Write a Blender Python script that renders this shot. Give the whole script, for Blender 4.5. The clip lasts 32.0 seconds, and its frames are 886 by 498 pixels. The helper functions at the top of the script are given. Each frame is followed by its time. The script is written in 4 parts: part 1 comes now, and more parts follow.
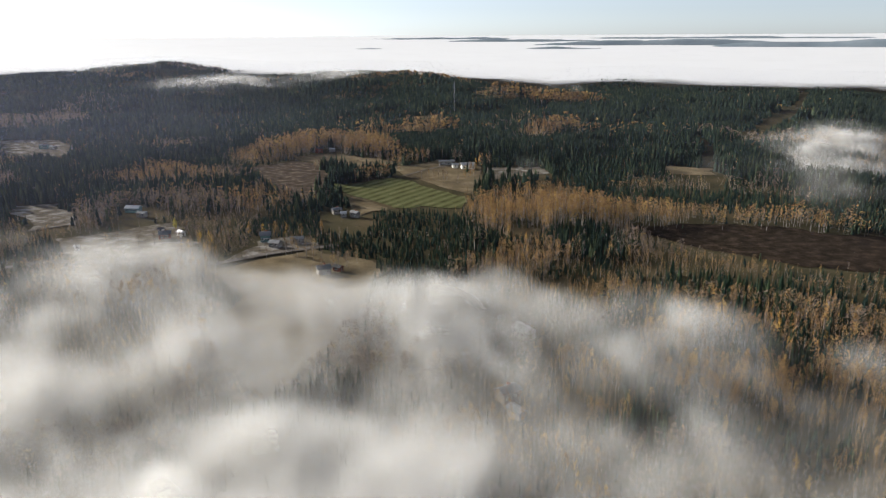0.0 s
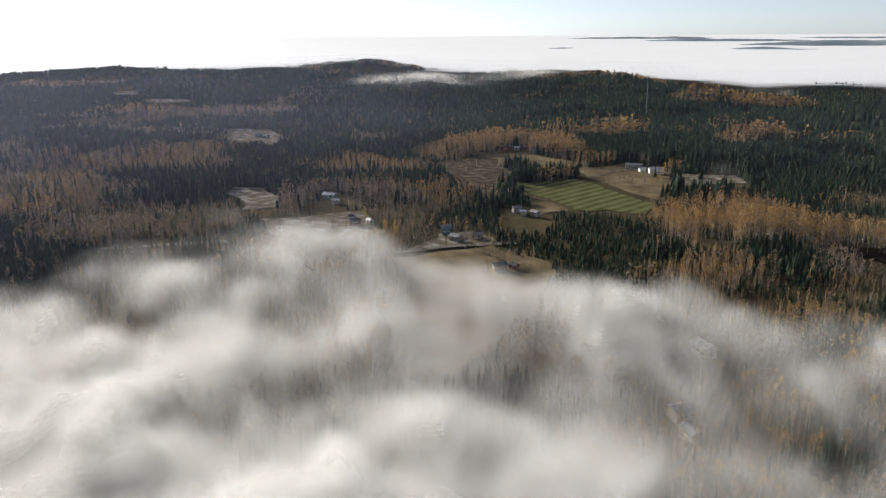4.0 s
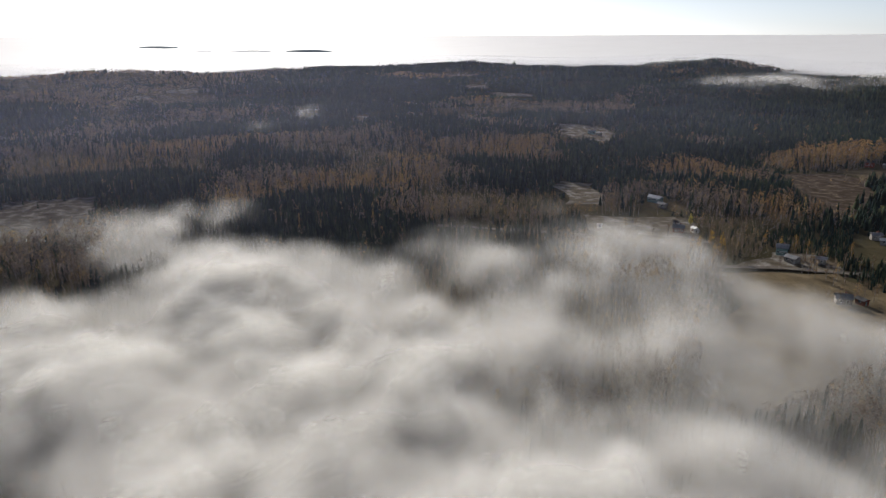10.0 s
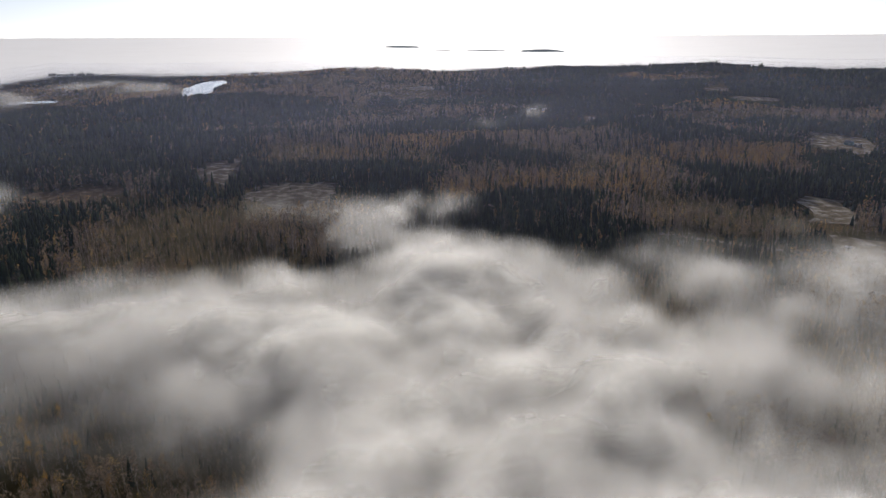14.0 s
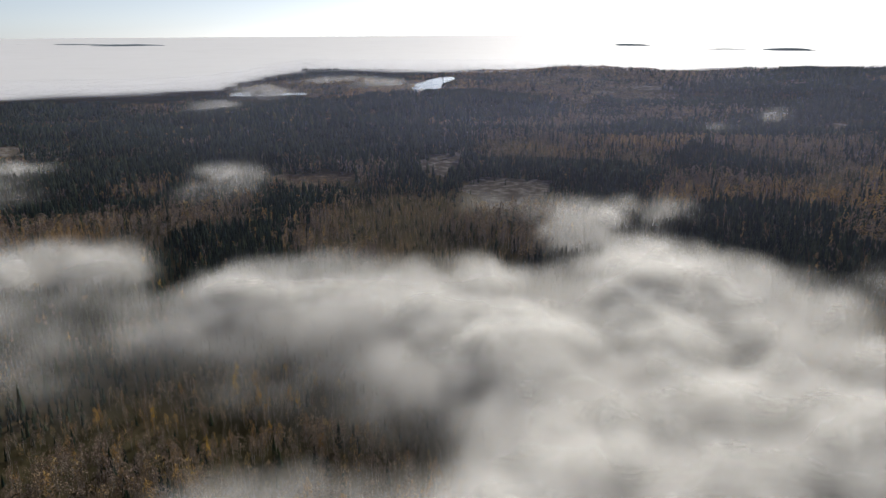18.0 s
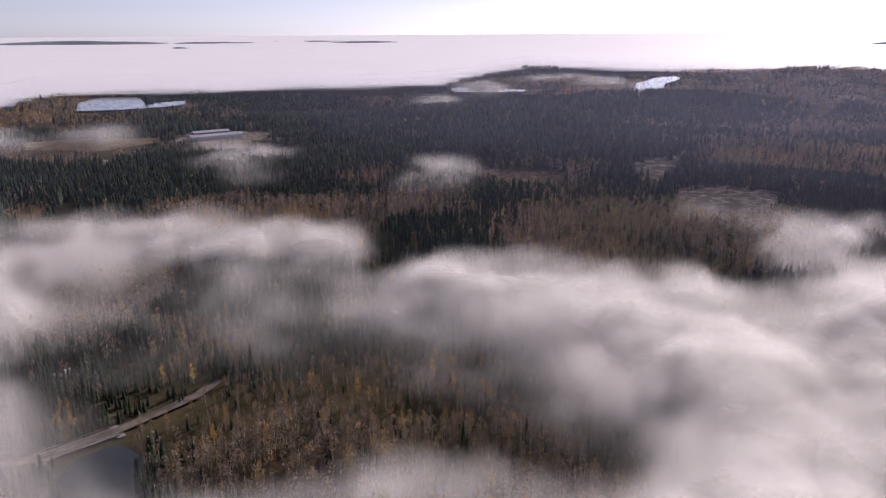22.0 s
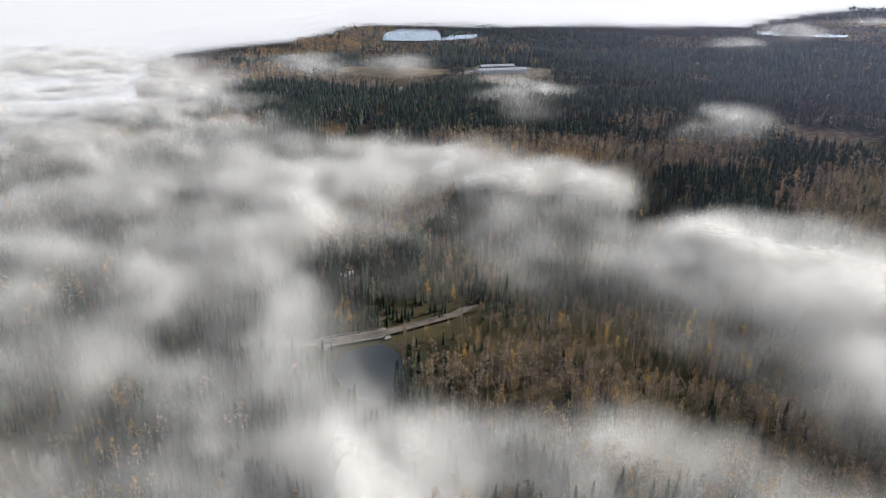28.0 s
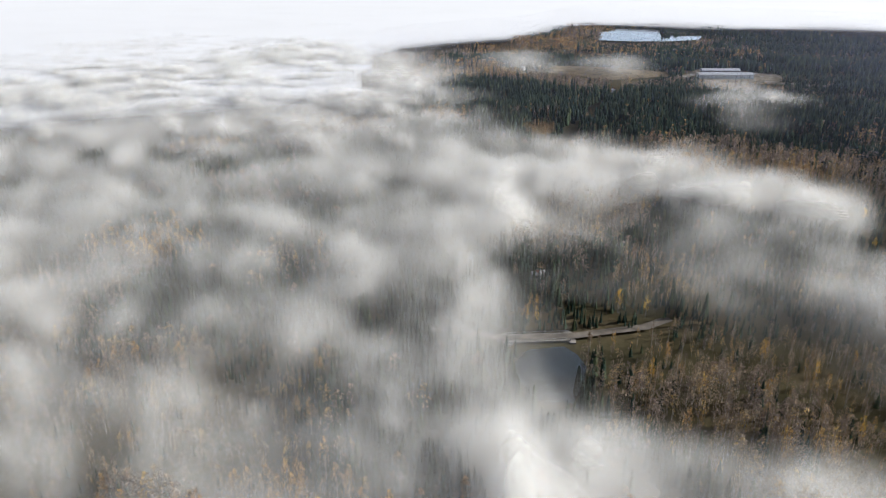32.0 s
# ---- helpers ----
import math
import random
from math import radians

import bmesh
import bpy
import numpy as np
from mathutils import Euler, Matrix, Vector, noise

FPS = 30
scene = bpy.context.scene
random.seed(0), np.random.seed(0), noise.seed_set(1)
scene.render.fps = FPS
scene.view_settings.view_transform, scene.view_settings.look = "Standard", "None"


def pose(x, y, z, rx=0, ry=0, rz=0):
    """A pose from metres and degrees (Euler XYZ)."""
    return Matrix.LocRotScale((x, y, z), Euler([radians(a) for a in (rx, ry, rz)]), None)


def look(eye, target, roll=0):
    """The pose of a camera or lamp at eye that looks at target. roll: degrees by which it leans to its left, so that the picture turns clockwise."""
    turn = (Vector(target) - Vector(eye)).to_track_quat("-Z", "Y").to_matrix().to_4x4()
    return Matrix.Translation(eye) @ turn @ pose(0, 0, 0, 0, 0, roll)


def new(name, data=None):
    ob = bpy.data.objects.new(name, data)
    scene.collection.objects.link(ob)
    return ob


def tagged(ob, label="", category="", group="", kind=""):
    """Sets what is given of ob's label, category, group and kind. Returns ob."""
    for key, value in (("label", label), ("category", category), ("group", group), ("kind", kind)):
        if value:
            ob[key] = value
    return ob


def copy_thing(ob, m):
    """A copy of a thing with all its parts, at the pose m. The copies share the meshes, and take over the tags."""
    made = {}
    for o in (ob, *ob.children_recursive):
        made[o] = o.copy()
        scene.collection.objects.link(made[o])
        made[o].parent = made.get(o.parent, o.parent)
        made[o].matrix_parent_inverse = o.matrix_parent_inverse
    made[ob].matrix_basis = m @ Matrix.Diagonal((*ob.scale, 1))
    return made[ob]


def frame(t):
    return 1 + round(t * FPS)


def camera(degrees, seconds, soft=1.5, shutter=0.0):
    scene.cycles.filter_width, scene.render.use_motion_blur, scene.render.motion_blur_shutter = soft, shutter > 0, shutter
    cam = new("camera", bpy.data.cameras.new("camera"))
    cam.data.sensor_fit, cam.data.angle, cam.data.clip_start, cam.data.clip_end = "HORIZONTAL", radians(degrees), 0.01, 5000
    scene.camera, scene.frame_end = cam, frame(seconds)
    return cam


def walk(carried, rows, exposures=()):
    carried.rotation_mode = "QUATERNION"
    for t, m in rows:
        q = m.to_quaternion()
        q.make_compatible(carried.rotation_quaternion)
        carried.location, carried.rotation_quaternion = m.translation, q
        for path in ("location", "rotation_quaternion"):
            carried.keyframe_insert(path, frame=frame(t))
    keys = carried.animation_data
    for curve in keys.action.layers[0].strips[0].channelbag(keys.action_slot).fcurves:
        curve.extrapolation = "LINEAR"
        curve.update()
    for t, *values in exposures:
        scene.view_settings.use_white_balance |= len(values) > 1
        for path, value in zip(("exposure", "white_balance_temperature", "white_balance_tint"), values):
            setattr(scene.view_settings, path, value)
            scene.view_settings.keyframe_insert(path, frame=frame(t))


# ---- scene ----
# The drone hovers 120 m above the valley and only turns; later it tips down a little.
EYE = 120.0
cam = camera(64.20, 32.0, soft=1.35)
ROWS = [
    (0.0, 73.18, 0.34, 0.40),
    (1.0, 73.13, 0.29, 3.81),
    (2.0, 73.12, 0.31, 7.43),
    (3.0, 73.21, 0.31, 11.28),
    (3.5, 73.21, 0.31, 13.28),
    (5.5, 73.19, 0.29, 21.74),
    (6.0, 73.18, 0.26, 23.93),
    (7.0, 73.19, 0.22, 28.34),
    (8.0, 73.22, 0.13, 32.76),
    (9.0, 73.19, 0.10, 37.26),
    (10.0, 73.16, 0.15, 41.76),
    (11.0, 73.17, 0.21, 46.28),
    (12.0, 73.21, 0.26, 50.81),
    (13.0, 73.22, 0.19, 55.34),
    (14.0, 73.21, 0.28, 59.78),
    (14.5, 73.19, 0.31, 61.98),
    (16.5, 73.15, 0.38, 70.77),
    (17.0, 73.16, 0.36, 72.95),
    (18.0, 73.16, 0.41, 77.31),
    (19.0, 73.15, 0.36, 81.71),
    (20.0, 73.13, 0.38, 85.97),
    (21.0, 73.09, 0.43, 90.22),
    (22.0, 73.09, 0.40, 94.47),
    (23.0, 73.09, 0.37, 98.66),
    (24.0, 73.07, 0.35, 102.81),
    (24.5, 73.08, 0.32, 104.89),
    (25.5, 73.00, 0.28, 108.70),
    (26.5, 70.28, 0.20, 111.72),
    (27.0, 68.62, 0.26, 113.26),
    (27.5, 68.46, 0.22, 115.03),
    (28.0, 68.47, 0.19, 116.87),
    (29.0, 68.46, 0.16, 120.87),
    (30.0, 68.43, 0.18, 124.91),
    (31.0, 68.45, 0.26, 129.13),
    (31.5, 68.45, 0.30, 131.36),
    (32.0, 68.46, 0.40, 133.57),
]
walk(cam, [(t, pose(0, 0, EYE, a, b, c)) for t, a, b, c in ROWS],
     exposures=[(0, 1.28, 5950, 9), (5.8, 1.08, 5950, 10), (6.5, 0.98, 5950, 29), (7.0, 0.93, 5950, 31), (7.6, 0.88, 5950, 17), (8.2, 0.83, 5950, 11), (9, 0.78, 5950, 11), (13, 0.68, 5920, 13), (17, 0.71, 5920, 11), (20, 0.86, 5920, 9), (21.3, 0.91, 5920, 12), (22, 0.91, 5920, 29), (22.6, 0.96, 5920, 17), (23, 0.96, 5920, 9), (24, 1.03, 5870, 9), (27, 1.43, 5770, 10), (32, 1.45, 5720, 9)])

scene.cycles.transparent_max_bounces = 48

# ---- sun and sky ----
SUN_TURN, SUN_HEIGHT = 57.0, 19.0       # degrees: from +y towards -x, and above the horizon
world = bpy.data.worlds.new("morning_sky")
scene.world = world
world.use_nodes = True
wn, wl = world.node_tree.nodes, world.node_tree.links
wn.clear()
sky = wn.new("ShaderNodeTexSky")
sky.sky_type, sky.sun_disc = "NISHITA", False
sky.sun_elevation, sky.sun_rotation = radians(SUN_HEIGHT), radians(360 - SUN_TURN)
sky.altitude, sky.air_density, sky.dust_density, sky.ozone_density = 200, 0.6, 0.4, 1.0
bg = wn.new("ShaderNodeBackground")
bg.inputs["Strength"].default_value = 0.054
wout = wn.new("ShaderNodeOutputWorld")
veil = wn.new("ShaderNodeHueSaturation")      # thin high haze washes the blue out
veil.inputs["Saturation"].default_value = 0.4
wl.new(sky.outputs[0], veil.inputs["Color"])
wl.new(veil.outputs[0], bg.inputs[0])
wl.new(bg.outputs[0], wout.inputs[0])
lamp = bpy.data.lights.new("sun", "SUN")
lamp.energy, lamp.angle, lamp.color = 5.0, radians(0.6), (1.0, 0.87, 0.70)
sun = new("sun", lamp)
ca, ce = radians(SUN_TURN), radians(SUN_HEIGHT)
sun.matrix_world = look((-math.sin(ca) * math.cos(ce) * 900, math.cos(ca) * math.cos(ce) * 900, 900 * math.sin(ce)), (0, 0, 0))


# ---- small helpers ----
def vnoise(x, y, size, seed):
    """Smooth value noise in 0..1, with one lattice cell every size metres."""
    x, y = np.asarray(x, float) / size + seed * 17.31, np.asarray(y, float) / size - seed * 9.77
    i, j = np.floor(x).astype(np.int64), np.floor(y).astype(np.int64)
    u, v = x - i, y - j
    u, v = u * u * (3 - 2 * u), v * v * (3 - 2 * v)

    def corner(a, b):
        h = (a * 374761393 + b * 668265263 + seed * 1442695) & 0x7FFFFFFF
        h = ((h ^ (h >> 13)) * 1274126177) & 0x7FFFFFFF
        return ((h ^ (h >> 16)) & 0xFFFF) / 65535.0
    return (corner(i, j) * (1 - u) + corner(i + 1, j) * u) * (1 - v) + (corner(i, j + 1) * (1 - u) + corner(i + 1, j + 1) * u) * v


def fbm(x, y, size, seed, octaves=4):
    total, weight, amp = 0.0, 0.0, 1.0
    for k in range(octaves):
        total, weight = total + amp * vnoise(x, y, size, seed + k), weight + amp
        size, amp = size * 0.47, amp * 0.55
    return total / weight


def smooth(a, b, v):
    u = np.clip((v - a) / (b - a), 0, 1)
    return u * u * (3 - 2 * u)


def polar(x, y):
    return np.degrees(np.arctan2(-x, y)), np.hypot(x, y)


def flat(az, r):
    return -np.sin(np.radians(az)) * r, np.cos(np.radians(az)) * r


def ellipses(table, x, y):
    """For each row (turn, distance, half width, half depth, ...): the squared distance from it in its own half sizes."""
    for az, r, wide, deep, *rest in table:
        cx, cy = flat(az, r)
        s, c = math.sin(radians(az)), math.cos(radians(az))
        side, ahead = (x - cx) * c + (y - cy) * s, -(x - cx) * s + (y - cy) * c
        yield (side / wide) ** 2 + (ahead / deep) ** 2, rest


def inside(poly, x, y):
    hit = np.zeros(np.shape(x), bool)
    for (x0, y0), (x1, y1) in zip(poly, poly[1:] + poly[:1]):
        if y0 != y1:
            hit ^= ((y0 > y) != (y1 > y)) & (x < (x1 - x0) * (y - y0) / (y1 - y0) + x0)
    return hit


# Where the woods end and the sea of fog begins: turn and distance.
EDGE = [(-40, 1760), (-21, 1730), (-13, 1820), (-8, 1700), (0, 2015), (7, 2400), (11, 2140), (17, 2500), (22, 2820), (28, 2700),
        (41, 2640), (45, 2490), (55, 2560), (62, 2300), (68, 2400), (73, 2250), (77, 2300), (88, 2450), (95, 1580), (102, 1560),
        (113, 1560), (117, 1590), (123, 1600), (129, 1220), (132, 1180), (137, 1100), (139, 960), (141, 640), (180, 620)]


def edge(az):
    return np.interp(az, [e[0] for e in EDGE], [e[1] for e in EDGE])


HILLS = [(22.0, 2500, 5.0, 300, 34), (3.0, 1900, 4.5, 260, 20), (44, 880, 5.0, 110, 17), (55, 720, 5.0, 90, 13), (40, 2350, 8, 300, 16), (66, 2150, 6, 300, 14)]      # turn, distance, spans, height


def land(x, y):
    """The lie of the land under woods and fog."""
    az, r = polar(x, y)
    z = 16 * (fbm(x, y, 420, 3, 3) - 0.5) * smooth(330, 900, r) + 30 * (fbm(x, y, 300, 5, 3) - 0.5) * smooth(900, 1500, r)
    for turn, far, wide, deep_, tall in HILLS:
        z = z + tall * np.exp(-((az - turn) / wide) ** 2 - ((r - far) / deep_) ** 2)
    folds = np.abs(2 * fbm(x, y, 520, 8, 3) - 1)          # long wooded ridges with hollows between
    return z + 34 * (0.32 - folds) * smooth(880, 1250, r) * smooth(0.97, 0.8, r / edge(az)) * smooth(118, 96, az)


def height(x, y):
    """The ground, which sinks away under the sea of fog."""
    az, r = polar(x, y)
    return land(x, y) - 45 * smooth(1.02, 1.2, r / edge(az))


def mesh_of(name, verts, faces, mats, index=None, soft=False):
    """A mesh from arrays of corners and of triangles or quads."""
    me = bpy.data.meshes.new(name)
    verts, faces = np.asarray(verts, np.float32), np.asarray(faces, np.int32)
    n, k = faces.shape
    me.vertices.add(len(verts))
    me.vertices.foreach_set("co", verts.ravel())
    me.loops.add(n * k)
    me.loops.foreach_set("vertex_index", faces.ravel())
    me.polygons.add(n)
    me.polygons.foreach_set("loop_start", np.arange(0, n * k, k, dtype=np.int32))
    for m in mats:
        me.materials.append(m)
    if index is not None:
        me.polygons.foreach_set("material_index", np.asarray(index, np.int32))
    me.update(calc_edges=True)
    if soft:
        me.polygons.foreach_set("use_smooth", np.ones(n, bool))
    return me


def part(name, bm, material, parent, label=""):
    me = bpy.data.meshes.new(name)
    bm.to_mesh(me)
    bm.free()
    me.materials.append(material)
    ob = new(name, me)
    ob.parent = parent
    return tagged(ob, label)


def box(x0, x1, y0, y1, z0, z1, bevel=0.0):
    bm = bmesh.new()
    bmesh.ops.create_cube(bm, size=1, matrix=Matrix.Translation(((x0 + x1) / 2, (y0 + y1) / 2, (z0 + z1) / 2)) @ Matrix.Diagonal((x1 - x0, y1 - y0, z1 - z0, 1)))
    if bevel:
        bmesh.ops.bevel(bm, geom=bm.edges[:], offset=bevel, segments=1, affect="EDGES")
    return bm


# ---- materials ----
def material(name):
    m = bpy.data.materials.new(name)
    m.use_nodes = True
    m.node_tree.nodes.clear()
    return m, m.node_tree.nodes, m.node_tree.links


def ramp(n, stops):
    r = n.new("ShaderNodeValToRGB")
    while len(r.color_ramp.elements) < len(stops):
        r.color_ramp.elements.new(0.5)
    for e, (p, c) in zip(r.color_ramp.elements, stops):
        e.position, e.color = p, (*c, 1)
    return r


def surface(name, low, high, size, rough=0.85, fine=0.2, bump=0.3, metal=0.0, mid=None, gloss=0.0):
    """A matt surface whose colour wanders between two tones at two scales."""
    m, n, l = material(name)
    co = n.new("ShaderNodeTexCoord")
    big, small = n.new("ShaderNodeTexNoise"), n.new("ShaderNodeTexNoise")
    big.inputs["Scale"].default_value, big.inputs["Detail"].default_value = 1 / size, 5
    small.inputs["Scale"].default_value, small.inputs["Detail"].default_value = 1 / fine, 3
    add = n.new("ShaderNodeMath")
    add.operation = "MULTIPLY_ADD"
    add.inputs[1].default_value = 0.35
    sub = n.new("ShaderNodeMath")
    sub.operation = "SUBTRACT"
    sub.inputs[1].default_value = 0.17
    stops = [(0.3, low), (0.7, high)] if mid is None else [(0.25, low), (0.5, mid), (0.75, high)]
    r = ramp(n, stops)
    b = n.new("ShaderNodeBump")
    b.inputs["Strength"].default_value, b.inputs["Distance"].default_value = bump, fine * 0.5
    p = n.new("ShaderNodeBsdfPrincipled")
    p.inputs["Roughness"].default_value, p.inputs["Metallic"].default_value = rough, metal
    p.inputs["Specular IOR Level"].default_value = gloss
    out = n.new("ShaderNodeOutputMaterial")
    l.new(co.outputs["Object"], big.inputs["Vector"])
    l.new(co.outputs["Object"], small.inputs["Vector"])
    l.new(small.outputs["Fac"], add.inputs[0])
    l.new(big.outputs["Fac"], add.inputs[2])
    l.new(add.outputs[0], sub.inputs[0])
    l.new(sub.outputs[0], r.inputs[0])
    l.new(r.outputs[0], p.inputs["Base Color"])
    l.new(small.outputs["Fac"], b.inputs["Height"])
    l.new(b.outputs[0], p.inputs["Normal"])
    l.new(p.outputs[0], out.inputs[0])
    return m


def foliage(name, stops, through_light=0.35, single=False):
    """Leaves or needles: each clump or tree takes its own tone; some light passes through."""
    m, n, l = material(name)
    r = ramp(n, stops)
    if single:
        pick = n.new("ShaderNodeObjectInfo").outputs["Random"]
    else:
        tone, leaf, blend = n.new("ShaderNodeAttribute"), n.new("ShaderNodeNewGeometry"), n.new("ShaderNodeMix")
        tone.attribute_name, blend.inputs["Factor"].default_value = "tone", 0.22
        l.new(tone.outputs["Fac"], blend.inputs["A"])
        l.new(leaf.outputs["Random Per Island"], blend.inputs["B"])
        pick = blend.outputs["Result"]
    d, t, mix = n.new("ShaderNodeBsdfDiffuse"), n.new("ShaderNodeBsdfTranslucent"), n.new("ShaderNodeMixShader")
    mix.inputs[0].default_value = through_light
    out = n.new("ShaderNodeOutputMaterial")
    l.new(pick, r.inputs[0])
    l.new(r.outputs[0], d.inputs[0])
    l.new(r.outputs[0], t.inputs[0])
    l.new(d.outputs[0], mix.inputs[1])
    l.new(t.outputs[0], mix.inputs[2])
    l.new(mix.outputs[0], out.inputs[0])
    return m


NEEDLES = [(0.0, (0.014, 0.024, 0.022)), (0.5, (0.023, 0.036, 0.028)), (0.85, (0.042, 0.058, 0.034)), (1.0, (0.066, 0.076, 0.038))]
GOLD = [(0.1, (0.155, 0.105, 0.066)), (0.5, (0.26, 0.165, 0.078)), (0.8, (0.36, 0.228, 0.088)), (0.96, (0.47, 0.325, 0.10))]
TWIGS = [(0.1, (0.12, 0.098, 0.088)), (0.5, (0.19, 0.152, 0.126)), (0.82, (0.26, 0.202, 0.138)), (0.92, (0.33, 0.23, 0.095)), (0.98, (0.45, 0.31, 0.085))]
needles = foliage("spruce_needles", NEEDLES, 0.15)
gold = foliage("autumn_birch_leaves", GOLD, 0.14)
twigs = foliage("bare_birch_twigs", TWIGS, 0.12)
bark = surface("birch_bark", (0.09, 0.08, 0.07), (0.36, 0.33, 0.30), 0.9, fine=0.15)
dark_bark = surface("spruce_bark", (0.06, 0.045, 0.035), (0.13, 0.10, 0.08), 0.8, fine=0.1)
forest_floor = surface("forest_floor", (0.030, 0.028, 0.018), (0.085, 0.065, 0.040), 38, fine=3.0, mid=(0.05, 0.045, 0.026))
stubble = surface("tan_stubble", (0.065, 0.052, 0.035), (0.18, 0.148, 0.098), 18, fine=1.5, mid=(0.11, 0.089, 0.056))
frost = surface("frosted_grass", (0.055, 0.047, 0.034), (0.25, 0.245, 0.235), 9, fine=1.2, mid=(0.105, 0.092, 0.072))
felled = surface("clear_cut", (0.03, 0.024, 0.018), (0.13, 0.105, 0.078), 6, fine=1.2, mid=(0.055, 0.044, 0.034))
# the felled ground again, darkened in colour for the tall birches' shade
shaded_felled = surface("shaded_clear_cut", (0.010, 0.009, 0.007), (0.05, 0.036, 0.026), 7, fine=1.2, mid=(0.022, 0.017, 0.013))
frost_felled = surface("frosted_clear_cut", (0.035, 0.031, 0.028), (0.17, 0.16, 0.155), 7, fine=1.4, mid=(0.06, 0.055, 0.05))
ochre = surface("ochre_field", (0.28, 0.17, 0.05), (0.45, 0.29, 0.09), 30, fine=3)
gravel = surface("gravel_road", (0.06, 0.055, 0.05), (0.15, 0.135, 0.12), 5, fine=0.3)


def striped_green():
    m, n, l = material("striped_green_field")
    co, rot = n.new("ShaderNodeTexCoord"), n.new("ShaderNodeMapping")
    rot.inputs["Rotation"].default_value = (0, 0, radians(32))
    w, z = n.new("ShaderNodeTexWave"), n.new("ShaderNodeTexNoise")
    w.inputs["Scale"].default_value, w.inputs["Distortion"].default_value, w.inputs["Detail"].default_value = 0.035, 0.6, 2
    z.inputs["Scale"].default_value, z.inputs["Detail"].default_value = 0.12, 5
    a = n.new("ShaderNodeMixRGB")
    a.inputs[0].default_value = 0.55
    r = ramp(n, [(0.15, (0.03, 0.032, 0.014)), (0.34, (0.062, 0.067, 0.030)), (0.7, (0.090, 0.096, 0.044)), (0.95, (0.15, 0.14, 0.08))])
    p, out = n.new("ShaderNodeBsdfPrincipled"), n.new("ShaderNodeOutputMaterial")
    p.inputs["Roughness"].default_value, p.inputs["Specular IOR Level"].default_value = 0.95, 0.0
    l.new(co.outputs["Object"], rot.inputs[0])
    l.new(rot.outputs[0], w.inputs["Vector"])
    l.new(co.outputs["Object"], z.inputs["Vector"])
    l.new(w.outputs["Fac"], a.inputs[1])
    l.new(z.outputs["Fac"], a.inputs[2])
    l.new(a.outputs[0], r.inputs[0])
    l.new(r.outputs[0], p.inputs["Base Color"])
    l.new(p.outputs[0], out.inputs[0])
    return m


green_stripes = striped_green()


def water_material():
    m, n, l = material("lake_water")
    z, b = n.new("ShaderNodeTexNoise"), n.new("ShaderNodeBump")
    z.inputs["Scale"].default_value, z.inputs["Detail"].default_value = 0.4, 4
    b.inputs["Strength"].default_value, b.inputs["Distance"].default_value = 0.03, 0.05
    p, out = n.new("ShaderNodeBsdfPrincipled"), n.new("ShaderNodeOutputMaterial")
    p.inputs["Base Color"].default_value = (0.012, 0.018, 0.022, 1)
    p.inputs["Roughness"].default_value = 0.08
    l.new(z.outputs["Fac"], b.inputs["Height"])
    l.new(b.outputs[0], p.inputs["Normal"])
    l.new(p.outputs[0], out.inputs[0])
    return m


water = water_material()


